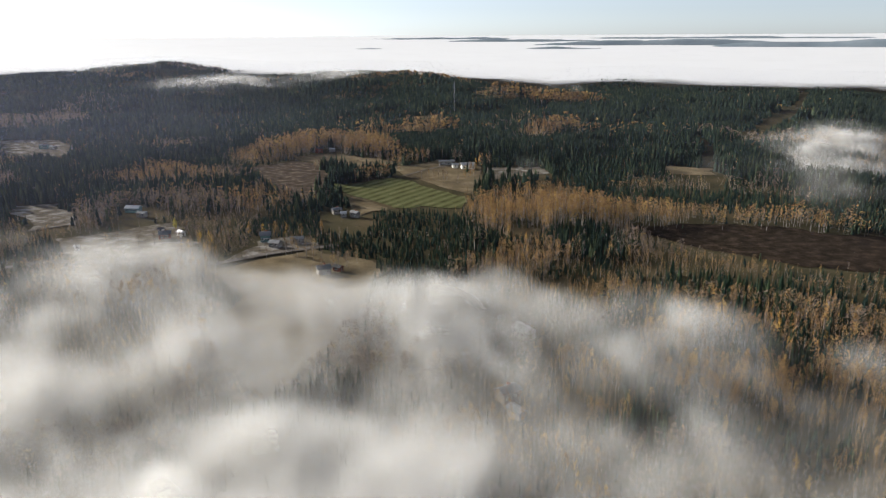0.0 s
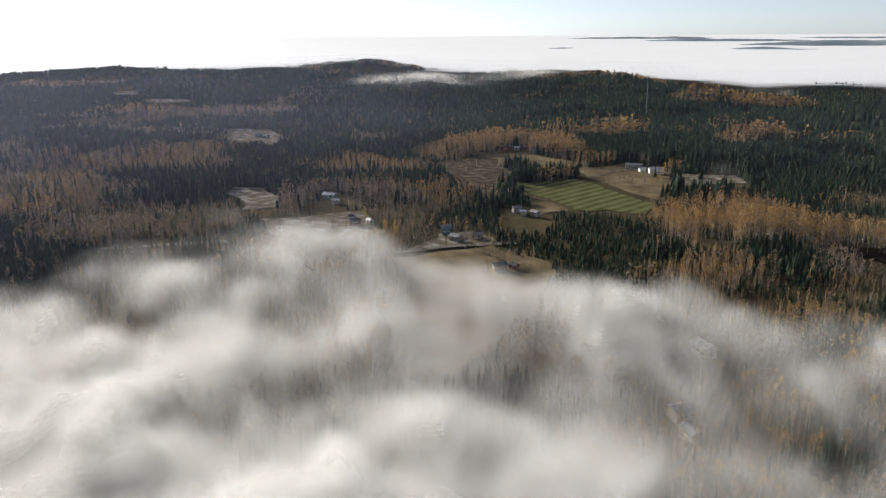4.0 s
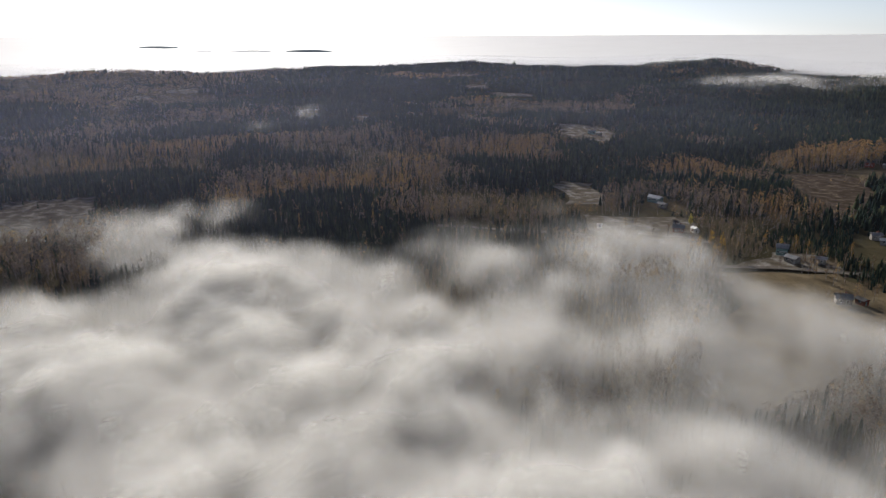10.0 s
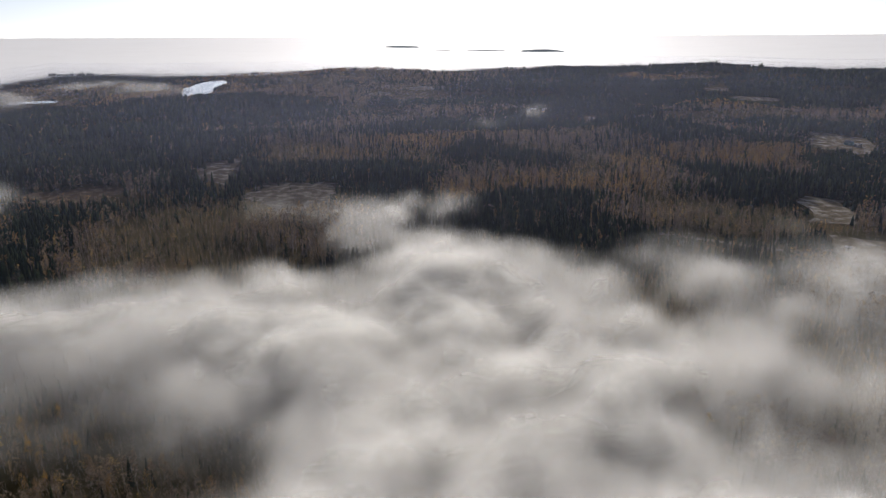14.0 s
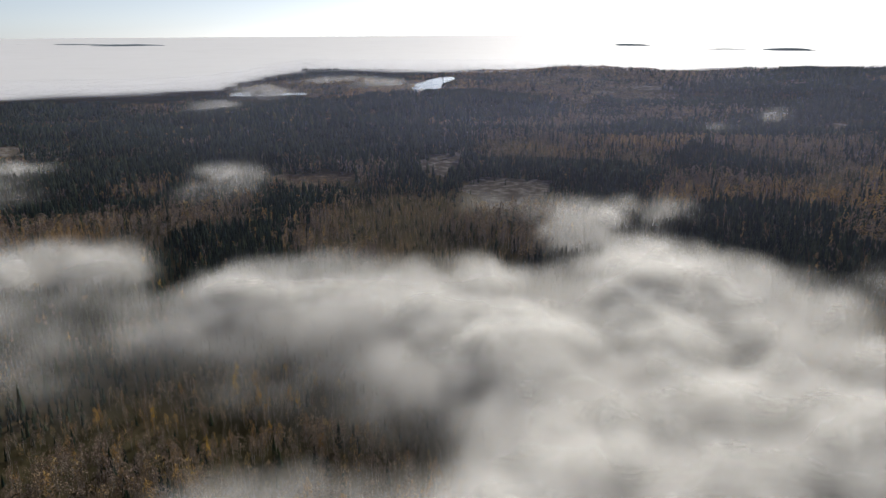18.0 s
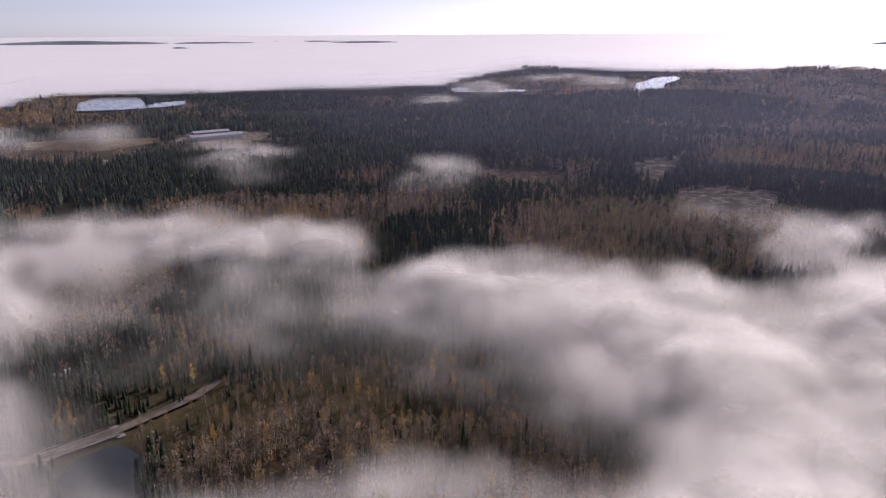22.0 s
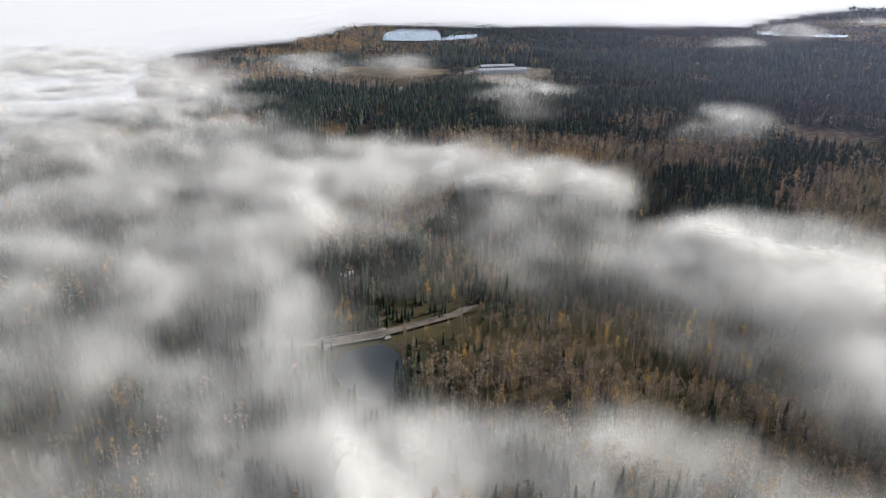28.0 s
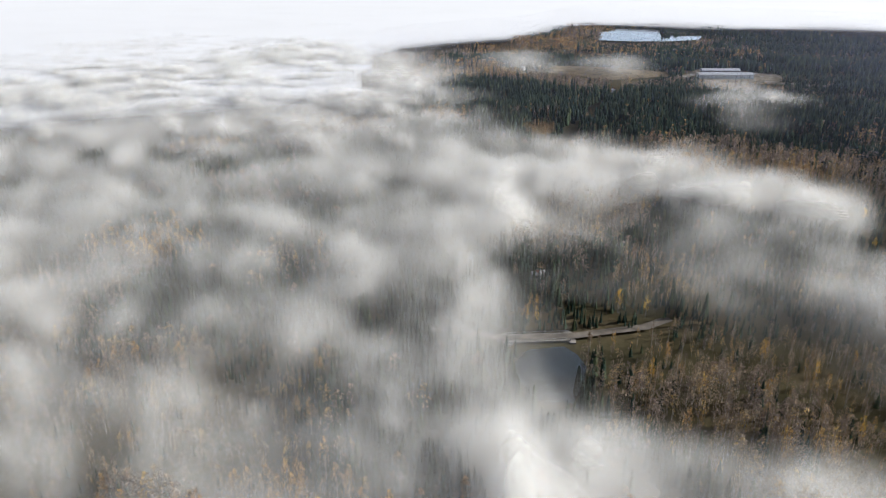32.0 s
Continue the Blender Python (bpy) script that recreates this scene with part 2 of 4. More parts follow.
def fog_material(name, grain, ragged, most, shine=0.0, relief=6.0, tint=(0.93, 0.93, 0.93), flat_grain=0.3):
    """Droplets that scatter light both ways. Each sheet's own depth, uneven with wisps, says how much it hides."""
    m, n, l = material(name)
    co, mp = n.new("ShaderNodeTexCoord"), n.new("ShaderNodeMapping")
    mp.inputs["Rotation"].default_value = (0, 0, radians(25))
    mp.inputs["Scale"].default_value = (1.0, 0.72, flat_grain)
    z, soft = n.new("ShaderNodeTexNoise"), n.new("ShaderNodeTexNoise")
    z.inputs["Scale"].default_value, z.inputs["Detail"].default_value, z.inputs["Roughness"].default_value = 1 / grain, 3, 0.5
    z.inputs["Distortion"].default_value = 0.7
    soft.inputs["Scale"].default_value, soft.inputs["Detail"].default_value, soft.inputs["Distortion"].default_value = 0.8 / grain, 2, 0.3
    at = n.new("ShaderNodeAttribute")
    at.attribute_name = "fog_cover"
    wisp = n.new("ShaderNodeMapRange")
    wisp.clamp = True
    wisp.inputs["From Min"].default_value, wisp.inputs["From Max"].default_value = 0.28, 0.72
    wisp.inputs["To Min"].default_value, wisp.inputs["To Max"].default_value = -ragged, ragged * 0.6
    uneven = n.new("ShaderNodeMath")
    uneven.operation, uneven.inputs[0].default_value = "POWER", 2.718
    depth = n.new("ShaderNodeMath")
    depth.operation = "MULTIPLY"
    left = n.new("ShaderNodeMath")
    left.operation, left.inputs[0].default_value = "POWER", math.exp(-most)
    veil_ = n.new("ShaderNodeMath")
    veil_.operation, veil_.inputs[0].default_value = "SUBTRACT", 1.0
    bump = n.new("ShaderNodeBump")
    bump.inputs["Strength"].default_value, bump.inputs["Distance"].default_value = 0.3, relief
    tilt, up, level_ = n.new("ShaderNodeVectorMath"), n.new("ShaderNodeVectorMath"), n.new("ShaderNodeVectorMath")
    tilt.operation, up.operation, level_.operation = "SCALE", "ADD", "NORMALIZE"      # droplets have hardly any facing
    tilt.inputs["Scale"].default_value, up.inputs[1].default_value = 0.3, (0, 0, 0.7)
    l.new(bump.outputs[0], tilt.inputs[0])
    l.new(tilt.outputs[0], up.inputs[0])
    l.new(up.outputs[0], level_.inputs[0])
    d, t, half = n.new("ShaderNodeBsdfDiffuse"), n.new("ShaderNodeBsdfTranslucent"), n.new("ShaderNodeMixShader")
    d.inputs[0].default_value = t.inputs[0].default_value = (*tint, 1)
    half.inputs[0].default_value = 0.5
    g, lit = n.new("ShaderNodeBsdfGlossy"), n.new("ShaderNodeMixShader")
    g.inputs["Color"].default_value, g.inputs["Roughness"].default_value = (*tint, 1), 0.82
    lit.inputs[0].default_value = shine
    clear, mix, out = n.new("ShaderNodeBsdfTransparent"), n.new("ShaderNodeMixShader"), n.new("ShaderNodeOutputMaterial")
    l.new(co.outputs["Object"], mp.inputs[0])
    l.new(mp.outputs[0], z.inputs["Vector"])
    l.new(mp.outputs[0], soft.inputs["Vector"])
    l.new(z.outputs["Fac"], wisp.inputs["Value"])
    l.new(wisp.outputs[0], uneven.inputs[1])
    l.new(at.outputs["Fac"], depth.inputs[0])
    l.new(uneven.outputs[0], depth.inputs[1])
    l.new(depth.outputs[0], left.inputs[1])
    l.new(left.outputs[0], veil_.inputs[1])
    l.new(soft.outputs["Fac"], bump.inputs["Height"])
    for node in (d, t, g):
        l.new(level_.outputs[0], node.inputs["Normal"])
    l.new(d.outputs[0], half.inputs[1])
    l.new(t.outputs[0], half.inputs[2])
    l.new(half.outputs[0], lit.inputs[1])
    l.new(g.outputs[0], lit.inputs[2])
    l.new(veil_.outputs[0], mix.inputs[0])
    l.new(clear.outputs[0], mix.inputs[1])
    l.new(lit.outputs[0], mix.inputs[2])
    l.new(mix.outputs[0], out.inputs[0])
    return m


fog = fog_material("valley_fog", 26, 1.35, 1.0, 0.14, 3.0, (0.88, 0.885, 0.875), 0.5)
sea_fog = fog_material("sea_of_fog", 160, 0.4, 5.0, 0.55, 0.5, (0.73, 0.75, 0.79), 1.0)
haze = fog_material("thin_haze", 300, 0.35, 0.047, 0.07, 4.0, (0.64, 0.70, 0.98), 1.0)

# ---- the ground ----
GROUND_R = np.concatenate([[0.01], np.geomspace(40, 4950, 120)])
GROUND_A = np.arange(0, 360, 1.5)


def polar_sheet(name, turns, rings, lift, mats, closed=True):
    aa, rr = np.meshgrid(turns, rings)
    x, y = flat(aa, rr)
    z = lift(x, y)
    n, k = len(turns), len(rings)
    idx = np.arange(n * k).reshape(k, n)
    nxt = np.roll(idx, -1, axis=1) if closed else idx[:, 1:]
    cur = idx if closed else idx[:, :-1]
    faces = np.stack([cur[:-1], nxt[:-1], nxt[1:], cur[1:]], -1).reshape(-1, 4)
    return mesh_of(name, np.stack([x, y, z], -1).reshape(-1, 3), faces, mats, soft=True), x, y


ground_mesh, _, _ = polar_sheet("ground", GROUND_A, GROUND_R, height, [forest_floor])
tagged(new("ground", ground_mesh), "dark forest floor of moss, needles and fallen leaves", "ground", kind="structure")

# ---- fields, clear-cuts and water ----
FIELDS = [
    ("green_field", green_stripes, "green winter crop field with pale strips", [(-101, 579), (-46, 607), (17, 534), (9, 504), (-39, 501), (-67, 532)]),
    ("pale_field", stubble, "pale mown field by the birch wood", [(-158, 730), (-117, 751), (-50, 693), (-55, 650), (-115, 667)]),
    ("clear_cut", felled, "brown clear-cut with stumps and slash", [(-189, 660), (-156, 706), (-118, 664), (-100, 595), (-102, 532), (-121, 537)]),
    ("farm_meadow", stubble, "dry tan meadow round the farm", [(-54, 647), (-8, 715), (30, 660), (20, 544), (-36, 612)]),
    ("frosted_field", frost, "field white with frost beside the farm", [(32, 654), (90, 670), (87, 630), (37, 600)]),
    ("tan_field", stubble, "tan stubble strip below the green field", [(-83, 520), (-68, 529), (-42, 496), (-61, 478)]),
    ("valley_field", stubble, "brown stubble field running into the fog", [(-128, 360), (-75, 396), (-41, 372), (-35, 330), (-45, 270), (-60, 215), (-85, 235), (-100, 310)]),
    ("village_green", frost, "frosty lawns and yards of the hamlet", [(-240, 420), (-186, 455), (-148, 412), (-170, 380), (-225, 385)]),
    ("house_yard", frost, "frosty yard by the road", [(-118, 413), (-96, 425), (-74, 405), (-80, 400), (-122, 376)]),
    ("hill_meadow", frost, "frosted meadow at the wood's edge", [(-323, 506), (-291, 517), (-248, 453), (-267, 437)]),
    ("far_meadow", frost, "frosted meadow with scattered houses", [(-540, 850), (-482, 868), (-410, 780), (-414, 745), (-470, 746)]),
    ("clear_cut", shaded_felled, "brown clear-cut with the tall birches' shade put into its colour", [(110, 450), (186, 452), (275, 412), (245, 340), (188, 365), (140, 405)]),
    ("forest_meadow", stubble, "small tan meadow in the spruces", [(33, 440), (60, 437), (52, 414), (38, 420)]),
    ("ochre_field", ochre, "ochre field on the far slope", [(516, 1225), (572, 1222), (520, 1117), (475, 1136)]),
    ("small_clearing", stubble, "small pale clearing in spruce forest", [(205, 668), (250, 655), (236, 622), (198, 628)]),
    ("distant_field", frost, "distant frosted field among woods", [(-1211, 1467), (-1180, 1481), (-1046, 1326), (-1100, 1324)]),
    ("ploughed_field", felled, "reddish brown ploughed field", [(-618, -27), (-641, -3), (-638, 43), (-617, 67), (-577, 39), (-579, 6)]),
    ("frosted_clear_cut", frost_felled, "frosted clear-cut with wheel ruts", [(-642, 112), (-700, 148), (-710, 180), (-623, 150), (-590, 128)]),
    ("frosted_clear_cut", frost_felled, "frosted clear-cut with slash heaps", [(-539, 131), (-579, 165), (-557, 219), (-490, 193), (-469, 141)]),
    ("barn_yard", frost, "frosted yard round the long cow barns", [(-795, -385), (-895, -395), (-905, -300), (-840, -280), (-790, -320)]),
    ("hill_farm_field", stubble, "tan fields of the far hill farm", [(-790, -565), (-832, -525), (-840, -411), (-802, -394), (-738, -438), (-742, -521)]),
]


def glade(az, r, half_wide, half_deep):
    """The outline of a small clearing seen across the woods."""
    cx, cy = flat(az, r)
    s_, c_ = math.sin(radians(az)), math.cos(radians(az))
    corners = [(1, 0.2), (0.55, 1), (-0.5, 0.85), (-1, -0.1), (-0.45, -1), (0.6, -0.8)]
    return [(float(cx + c_ * u * half_wide - s_ * v * half_deep), float(cy + s_ * u * half_wide + c_ * v * half_deep)) for u, v in corners]


FIELDS += [
    ("far_clearing", frost, "pale frosted field far across the woods", glade(39.1, 1610, 34, 60)),
    ("far_clearing", frost, "narrow frosted strip among far spruces", glade(36.3, 1500, 60, 30)),
    ("far_clearing", frost, "small frosted yard deep in the woods", glade(47.9, 1062, 20, 22)),
    ("far_clearing", stubble, "long tan clearing in the spruce forest", glade(2.5, 1046, 55, 22)),
    ("far_clearing", frost, "frosted bog among dark spruces", glade(65.0, 1490, 30, 34)),
    ("far_clearing", frost, "frosted glade on the far slope", glade(60.9, 1540, 60, 22)),
    ("far_clearing", stubble, "faded clearing on the far slope", glade(57.3, 1500, 45, 26)),
    ("barn_track", frost, "frosted track running past the barns", glade(107.5, 878, 85, 9)),
]
WATERS = [
    ("lake", "pale lake mirroring the white sky", [(-1083, -671), (-1228, -751), (-1330, -770), (-1345, -700), (-1220, -620), (-1269, -572), (-1184, -536), (-1108, -599)]),
    ("lake", "lake narrows behind the wooded cape", [(-1570, -107), (-1668, -116), (-1680, -71), (-1591, -62), (-1624, 7), (-1617, 55), (-1569, 49), (-1555, -54)]),
    ("lake", "bright lake arm between wooded shores", [(-1472, 264), (-1707, 314), (-1973, 432), (-1990, 471), (-1885, 459), (-1689, 376), (-1460, 317)]),
    ("pond", "small dark pond beside the gravel road", [(-171, -125), (-184, -119), (-183, -113), (-174, -106), (-160, -97), (-154, -106), (-160, -118)]),
]


def plot(name, mat, label, poly, lift=0.5, step=9.0, level=None, ragged=22.0):
    bm = bmesh.new()
    bm.faces.new([bm.verts.new((x, y, 0)) for x, y in poly])
    bmesh.ops.triangulate(bm, faces=bm.faces[:])
    for _ in range(6):
        long_edges = [e for e in bm.edges if e.calc_length() > step * 1.8]
        if not long_edges or len(bm.verts) > 2500:
            break
        bmesh.ops.subdivide_edges(bm, edges=long_edges, cuts=1)
    xy = np.array([v.co[:2] for v in bm.verts])
    wander = ragged * np.stack([fbm(xy[:, 0], xy[:, 1], 26, 141, 3) - 0.5, fbm(xy[:, 0], xy[:, 1], 26, 151, 3) - 0.5], -1)
    for v, w in zip(bm.verts, wander):
        v.co.x, v.co.y = v.co.x + w[0], v.co.y + w[1]
        v.co.z = float(height(v.co.x, v.co.y)) + lift if level is None else level
    bmesh.ops.recalc_face_normals(bm, faces=bm.faces[:])
    if sum(f.normal.z for f in bm.faces) < 0:
        bmesh.ops.reverse_faces(bm, faces=bm.faces[:])
    me = bpy.data.meshes.new(name)
    bm.to_mesh(me)
    bm.free()
    me.materials.append(mat)
    return tagged(new(name, me), label, name.replace("_", " "), kind="structure")


for name, mat, label, poly in FIELDS:
    plot(name, mat, label, poly)
for name, label, poly in WATERS:
    top = max(float(height(x, y)) for x, y in poly)
    plot(name, water, label, poly, level=top + 0.6 if name == "lake" else 0.6, step=30 if name == "lake" else 9)


def strip_poly(points, wide):
    """The outline of a band along a line."""
    pts = [Vector((*p, 0)) for p in points]
    left, right = [], []
    for i, p in enumerate(pts):
        d = (pts[min(i + 1, len(pts) - 1)] - pts[max(i - 1, 0)]).normalized()
        side = Vector((-d.y, d.x, 0)) * wide / 2
        left.append(p + side)
        right.append(p - side)
    return [(v.x, v.y) for v in left + right[::-1]]


ROADS = [
    ("gravel_road", 4.0, "wet gravel road through misty woods", [(-160, -160), (-172, -134), (-188, -119), (-212, -103), (-224, -100)]),
    ("village_road", 5.0, "pale road through the hamlet", [(-300, 330), (-220, 372), (-160, 372), (-127, 369), (-102, 388), (-66, 404)]),
    ("farm_road", 3.0, "narrow farm road between fields", [(-40, 616), (-22, 645), (-8, 664), (12, 668)]),
]
for name, wide, label, line in ROADS:
    plot(name, gravel, label, strip_poly(line, wide), lift=0.9, step=25, ragged=0.0)

# ---- houses and farm buildings ----
tin = surface("pale_tin_roof", (0.42, 0.43, 0.44), (0.62, 0.63, 0.64), 3.0, rough=0.35, fine=0.4, bump=0.1, metal=0.5, gloss=0.5)
slate_tin = surface("grey_roof", (0.11, 0.12, 0.135), (0.20, 0.21, 0.225), 3.0, rough=0.65, fine=0.4, bump=0.1, gloss=0.2)
dark_roof = surface("dark_felt_roof", (0.05, 0.05, 0.055), (0.11, 0.11, 0.115), 2.5, rough=0.8, fine=0.3)
red_wall = surface("red_ochre_boards", (0.17, 0.045, 0.030), (0.27, 0.075, 0.05), 2.0, fine=0.2)
white_wall = surface("white_boards", (0.62, 0.61, 0.58), (0.80, 0.79, 0.76), 2.0, fine=0.2)
grey_wall = surface("weathered_boards", (0.16, 0.15, 0.14), (0.30, 0.285, 0.27), 2.0, fine=0.2)
teal_wall = surface("blue_green_boards", (0.10, 0.18, 0.18), (0.18, 0.27, 0.26), 2.0, fine=0.2)
yellow_wall = surface("ochre_boards", (0.42, 0.30, 0.13), (0.56, 0.42, 0.2), 2.0, fine=0.2)
brick = surface("chimney_brick", (0.20, 0.075, 0.05), (0.32, 0.13, 0.09), 0.5, fine=0.1)
frame_paint = surface("white_window_frame", (0.7, 0.7, 0.68), (0.8, 0.8, 0.78), 1.0, fine=0.1)
glass = surface("window_glass", (0.02, 0.025, 0.03), (0.04, 0.05, 0.06), 1.0, rough=0.05, fine=0.5, bump=0.02, gloss=0.5)


def roof_mesh(length, width, eave, pitch, over, thick):
    """A gable roof as one slab bent at the ridge."""
    bm = bmesh.new()
    w, l = width / 2 + over, length / 2 + over
    drop = over * pitch
    prof = [(-w, eave - drop), (0, eave + width / 2 * pitch), (w, eave - drop)]
    ring = prof + [(p, h + thick) for p, h in reversed(prof)]
    ends = [[bm.verts.new((x, p, h)) for p, h in ring] for x in (-l, l)]
    for i in range(6):
        j = (i + 1) % 6
        bm.faces.new((ends[0][i], ends[0][j], ends[1][j], ends[1][i]))
    for e in ends:
        bm.faces.new((e[0], e[1], e[4], e[5]))
        bm.faces.new((e[1], e[2], e[3], e[4]))
    bmesh.ops.recalc_face_normals(bm, faces=bm.faces[:])
    return bm


def body_mesh(length, width, eave, pitch):
    bm = bmesh.new()
    w, l, top = width / 2, length / 2, eave + width / 2 * pitch
    prof = [(-w, -1.0), (w, -1.0), (w, eave), (0, top), (-w, eave)]
    ends = [[bm.verts.new((x, p, h)) for p, h in prof] for x in (-l, l)]
    for i in range(5):
        j = (i + 1) % 5
        bm.faces.new((ends[0][i], ends[0][j], ends[1][j], ends[1][i]))
    bm.faces.new(ends[0])
    bm.faces.new(ends[1])
    bmesh.ops.recalc_face_normals(bm, faces=bm.faces[:])
    return bm


def house(kind, x, y, turn, length, width, eave, pitch, wall, roof, label, category, chimney=True, windows=3):
    root = new(kind)
    root.matrix_world = pose(x, y, float(height(x, y)) + 0.55, 0, 0, turn)
    part("wall", body_mesh(length, width, eave, pitch), wall, root)
    top = part("roof", roof_mesh(length, width, eave + 0.04, pitch, 0.5, 0.16), roof, root)
    part("ridge_cap", box(-length / 2 - 0.5, length / 2 + 0.5, -0.18, 0.18, eave + width / 2 * pitch + 0.16, eave + width / 2 * pitch + 0.26, 0.03), roof, top)
    if chimney:
        h = eave + width / 2 * pitch
        stack = part("chimney", box(length * 0.12 - 0.4, length * 0.12 + 0.4, 0.25, 1.05, h - 1.2, h + 1.0, 0.04), brick, root)
        part("chimney_cap", box(length * 0.12 - 0.48, length * 0.12 + 0.48, 0.17, 1.13, h + 1.0, h + 1.12, 0.02), dark_roof, stack)
    for side in (-1, 1):
        y0 = side * width / 2
        for i in range(windows):
            cx = (i + 0.5) / windows * length * 0.9 - length * 0.45
            a, b = sorted((y0 - side * 0.05, y0 + side * 0.06))
            f = part("window", box(cx - 0.65, cx + 0.65, a, b, 1.0, 2.3, 0.03), frame_paint, root)
            a, b = sorted((y0 + side * 0.03, y0 + side * 0.08))
            part("pane", box(cx - 0.52, cx + 0.52, a, b, 1.12, 2.18), glass, f)
    part("door", box(length / 2 - 0.04, length / 2 + 0.06, -0.5, 0.5, 0.0, 2.05, 0.02), grey_wall, root)
    return tagged(root, label, category)


HOUSES = [
    ("house", 31, 271, -57, 13, 8.5, 3.2, 0.55, white_wall, tin, "house with a bright tin roof half lost in fog", "house", True, 3),
    ("house", 20, 218, 35, 11, 8.5, 3.2, 0.5, grey_wall, slate_tin, "house with a blue-grey roof under the fog", "house", True, 3),
    ("outbuilding", 22, 206, -55, 9, 5, 2.6, 0.4, grey_wall, slate_tin, "small shed with a grey roof under the fog", "shed", False, 1),
    ("house", -176, 420, 20, 10, 7.5, 3.2, 0.6, red_wall, slate_tin, "red wooden house with grey roof in the hamlet", "house", True, 3),
    ("outbuilding", -168, 426, -40, 7, 5, 2.6, 0.45, white_wall, tin, "white shed with sunlit tin roof", "shed", False, 1),
    ("outbuilding", -184, 434, 10, 5, 4, 2.4, 0.5, white_wall, dark_roof, "small white outbuilding with dark roof", "shed", False, 1),
    ("house", -225, 489, -5, 15, 8, 3.0, 0.45, teal_wall, tin, "long blue-green house with pale roof by the spruces", "house", True, 4),
    ("outbuilding", -213, 475, -8, 9, 6, 2.6, 0.4, grey_wall, slate_tin, "weathered shed with grey roof", "shed", False, 2),
    ("house", -112, 414, 15, 9, 8, 4.2, 0.6, teal_wall, slate_tin, "tall blue-green house with grey roof", "house", True, 3),
    ("outbuilding", -103, 402, -20, 10, 7, 2.8, 0.45, grey_wall, slate_tin, "grey garage by the village road", "shed", False, 2),
    ("outbuilding", -92, 410, 10, 12, 6, 2.8, 0.4, grey_wall, slate_tin, "long grey outbuilding by the road", "shed", False, 2),
    ("cottage", -66, 352, 25, 10, 7.5, 3.0, 0.6, grey_wall, slate_tin, "small dark cottage on the brown field's edge", "house", True, 2),
    ("outbuilding", -59, 356, -30, 7, 5, 2.4, 0.45, red_wall, dark_roof, "little red shed beside the field cottage", "shed", False, 1),
    ("outbuilding", -218, 395, 30, 4.5, 3, 2.2, 0.4, white_wall, tin, "small white greenhouse gleaming in the sun", "shed", False, 1),
    ("barn", -2, 676, 5, 22, 9, 3.6, 0.35, grey_wall, slate_tin, "long grey farm barn among fields", "barn", False, 4),
    ("farmhouse", 18, 655, 12, 19, 10, 4.0, 0.5, white_wall, tin, "white farmhouse with a frosted pale roof", "house", True, 4),
    ("outbuilding", 6, 661, 20, 8, 6, 2.8, 0.45, white_wall, tin, "pale shed beside the farmhouse", "shed", False, 1),
    ("house", -141, 765, 10, 12, 8, 4.0, 0.55, red_wall, dark_roof, "reddish house at the birch wood's edge", "house", True, 3),
    ("outbuilding", -127, 768, 5, 9, 6, 2.8, 0.4, grey_wall, tin, "shed with pale roof beside the red house", "shed", False, 1),
    ("house", -79, 484, 30, 9, 6, 2.8, 0.5, grey_wall, slate_tin, "small weathered house with grey roof between trees", "house", True, 2),
    ("house", -65, 475, -35, 9, 6, 2.8, 0.5, grey_wall, slate_tin, "weathered house with grey roof below the stubble strip", "house", True, 2),
    ("outbuilding", -73, 475, 10, 6, 5, 2.5, 0.45, grey_wall, tin, "little shed with pale roof", "shed", False, 1),
    ("house", -464, 806, 15, 13, 8, 3.6, 0.5, teal_wall, slate_tin, "house on the frosted far meadow", "house", True, 3),
    ("house", -450, 800, -10, 9, 7, 3.2, 0.5, grey_wall, slate_tin, "grey house on the far meadow", "house", True, 2),
    ("house", -418, 786, 20, 10, 7, 3.2, 0.5, yellow_wall, slate_tin, "ochre house beside the far meadow", "house", True, 2),
    ("house", -920, 692, 40, 12, 8, 3.4, 0.5, white_wall, tin, "far house with a bright roof", "house", True, 2),
    ("house", -925, 708, 35, 11, 8, 3.4, 0.5, grey_wall, tin, "far grey house with bright roof", "house", True, 2),
    ("house", -908, 716, 50, 10, 7, 3.4, 0.5, yellow_wall, tin, "far ochre house with bright roof", "house", True, 2),
    ("cow_barn", -838, -343, 130, 62, 14, 4.2, 0.28, white_wall, tin, "very long white cow barn with pale roof", "barn", False, 12),
    ("cow_barn", -868, -362, 130, 44, 12, 4.2, 0.28, grey_wall, tin, "second long barn with pale roof", "barn", False, 9),
    ("farmhouse", -734, -559, 20, 13, 8, 3.6, 0.5, white_wall, slate_tin, "white farmhouse on the far hill", "house", True, 3),
    ("house", -716, -576, 60, 10, 7, 3.2, 0.5, yellow_wall, slate_tin, "ochre house on the far hill", "house", True, 2),
    ("cottage", -677, -394, 40, 9, 6, 2.8, 0.5, white_wall, tin, "pale cottage where the forest cut ends", "house", True, 2),
    ("cabin", -221, -157, -30, 8, 5, 2.6, 0.4, grey_wall, tin, "small cabin roof among misty spruces", "cabin", True, 2),
]
for row in HOUSES:
    q = 0.66 if row[0] != "cow_barn" else 1.0
    house(*row[:4], row[4] * q, row[5] * q, *row[6:])

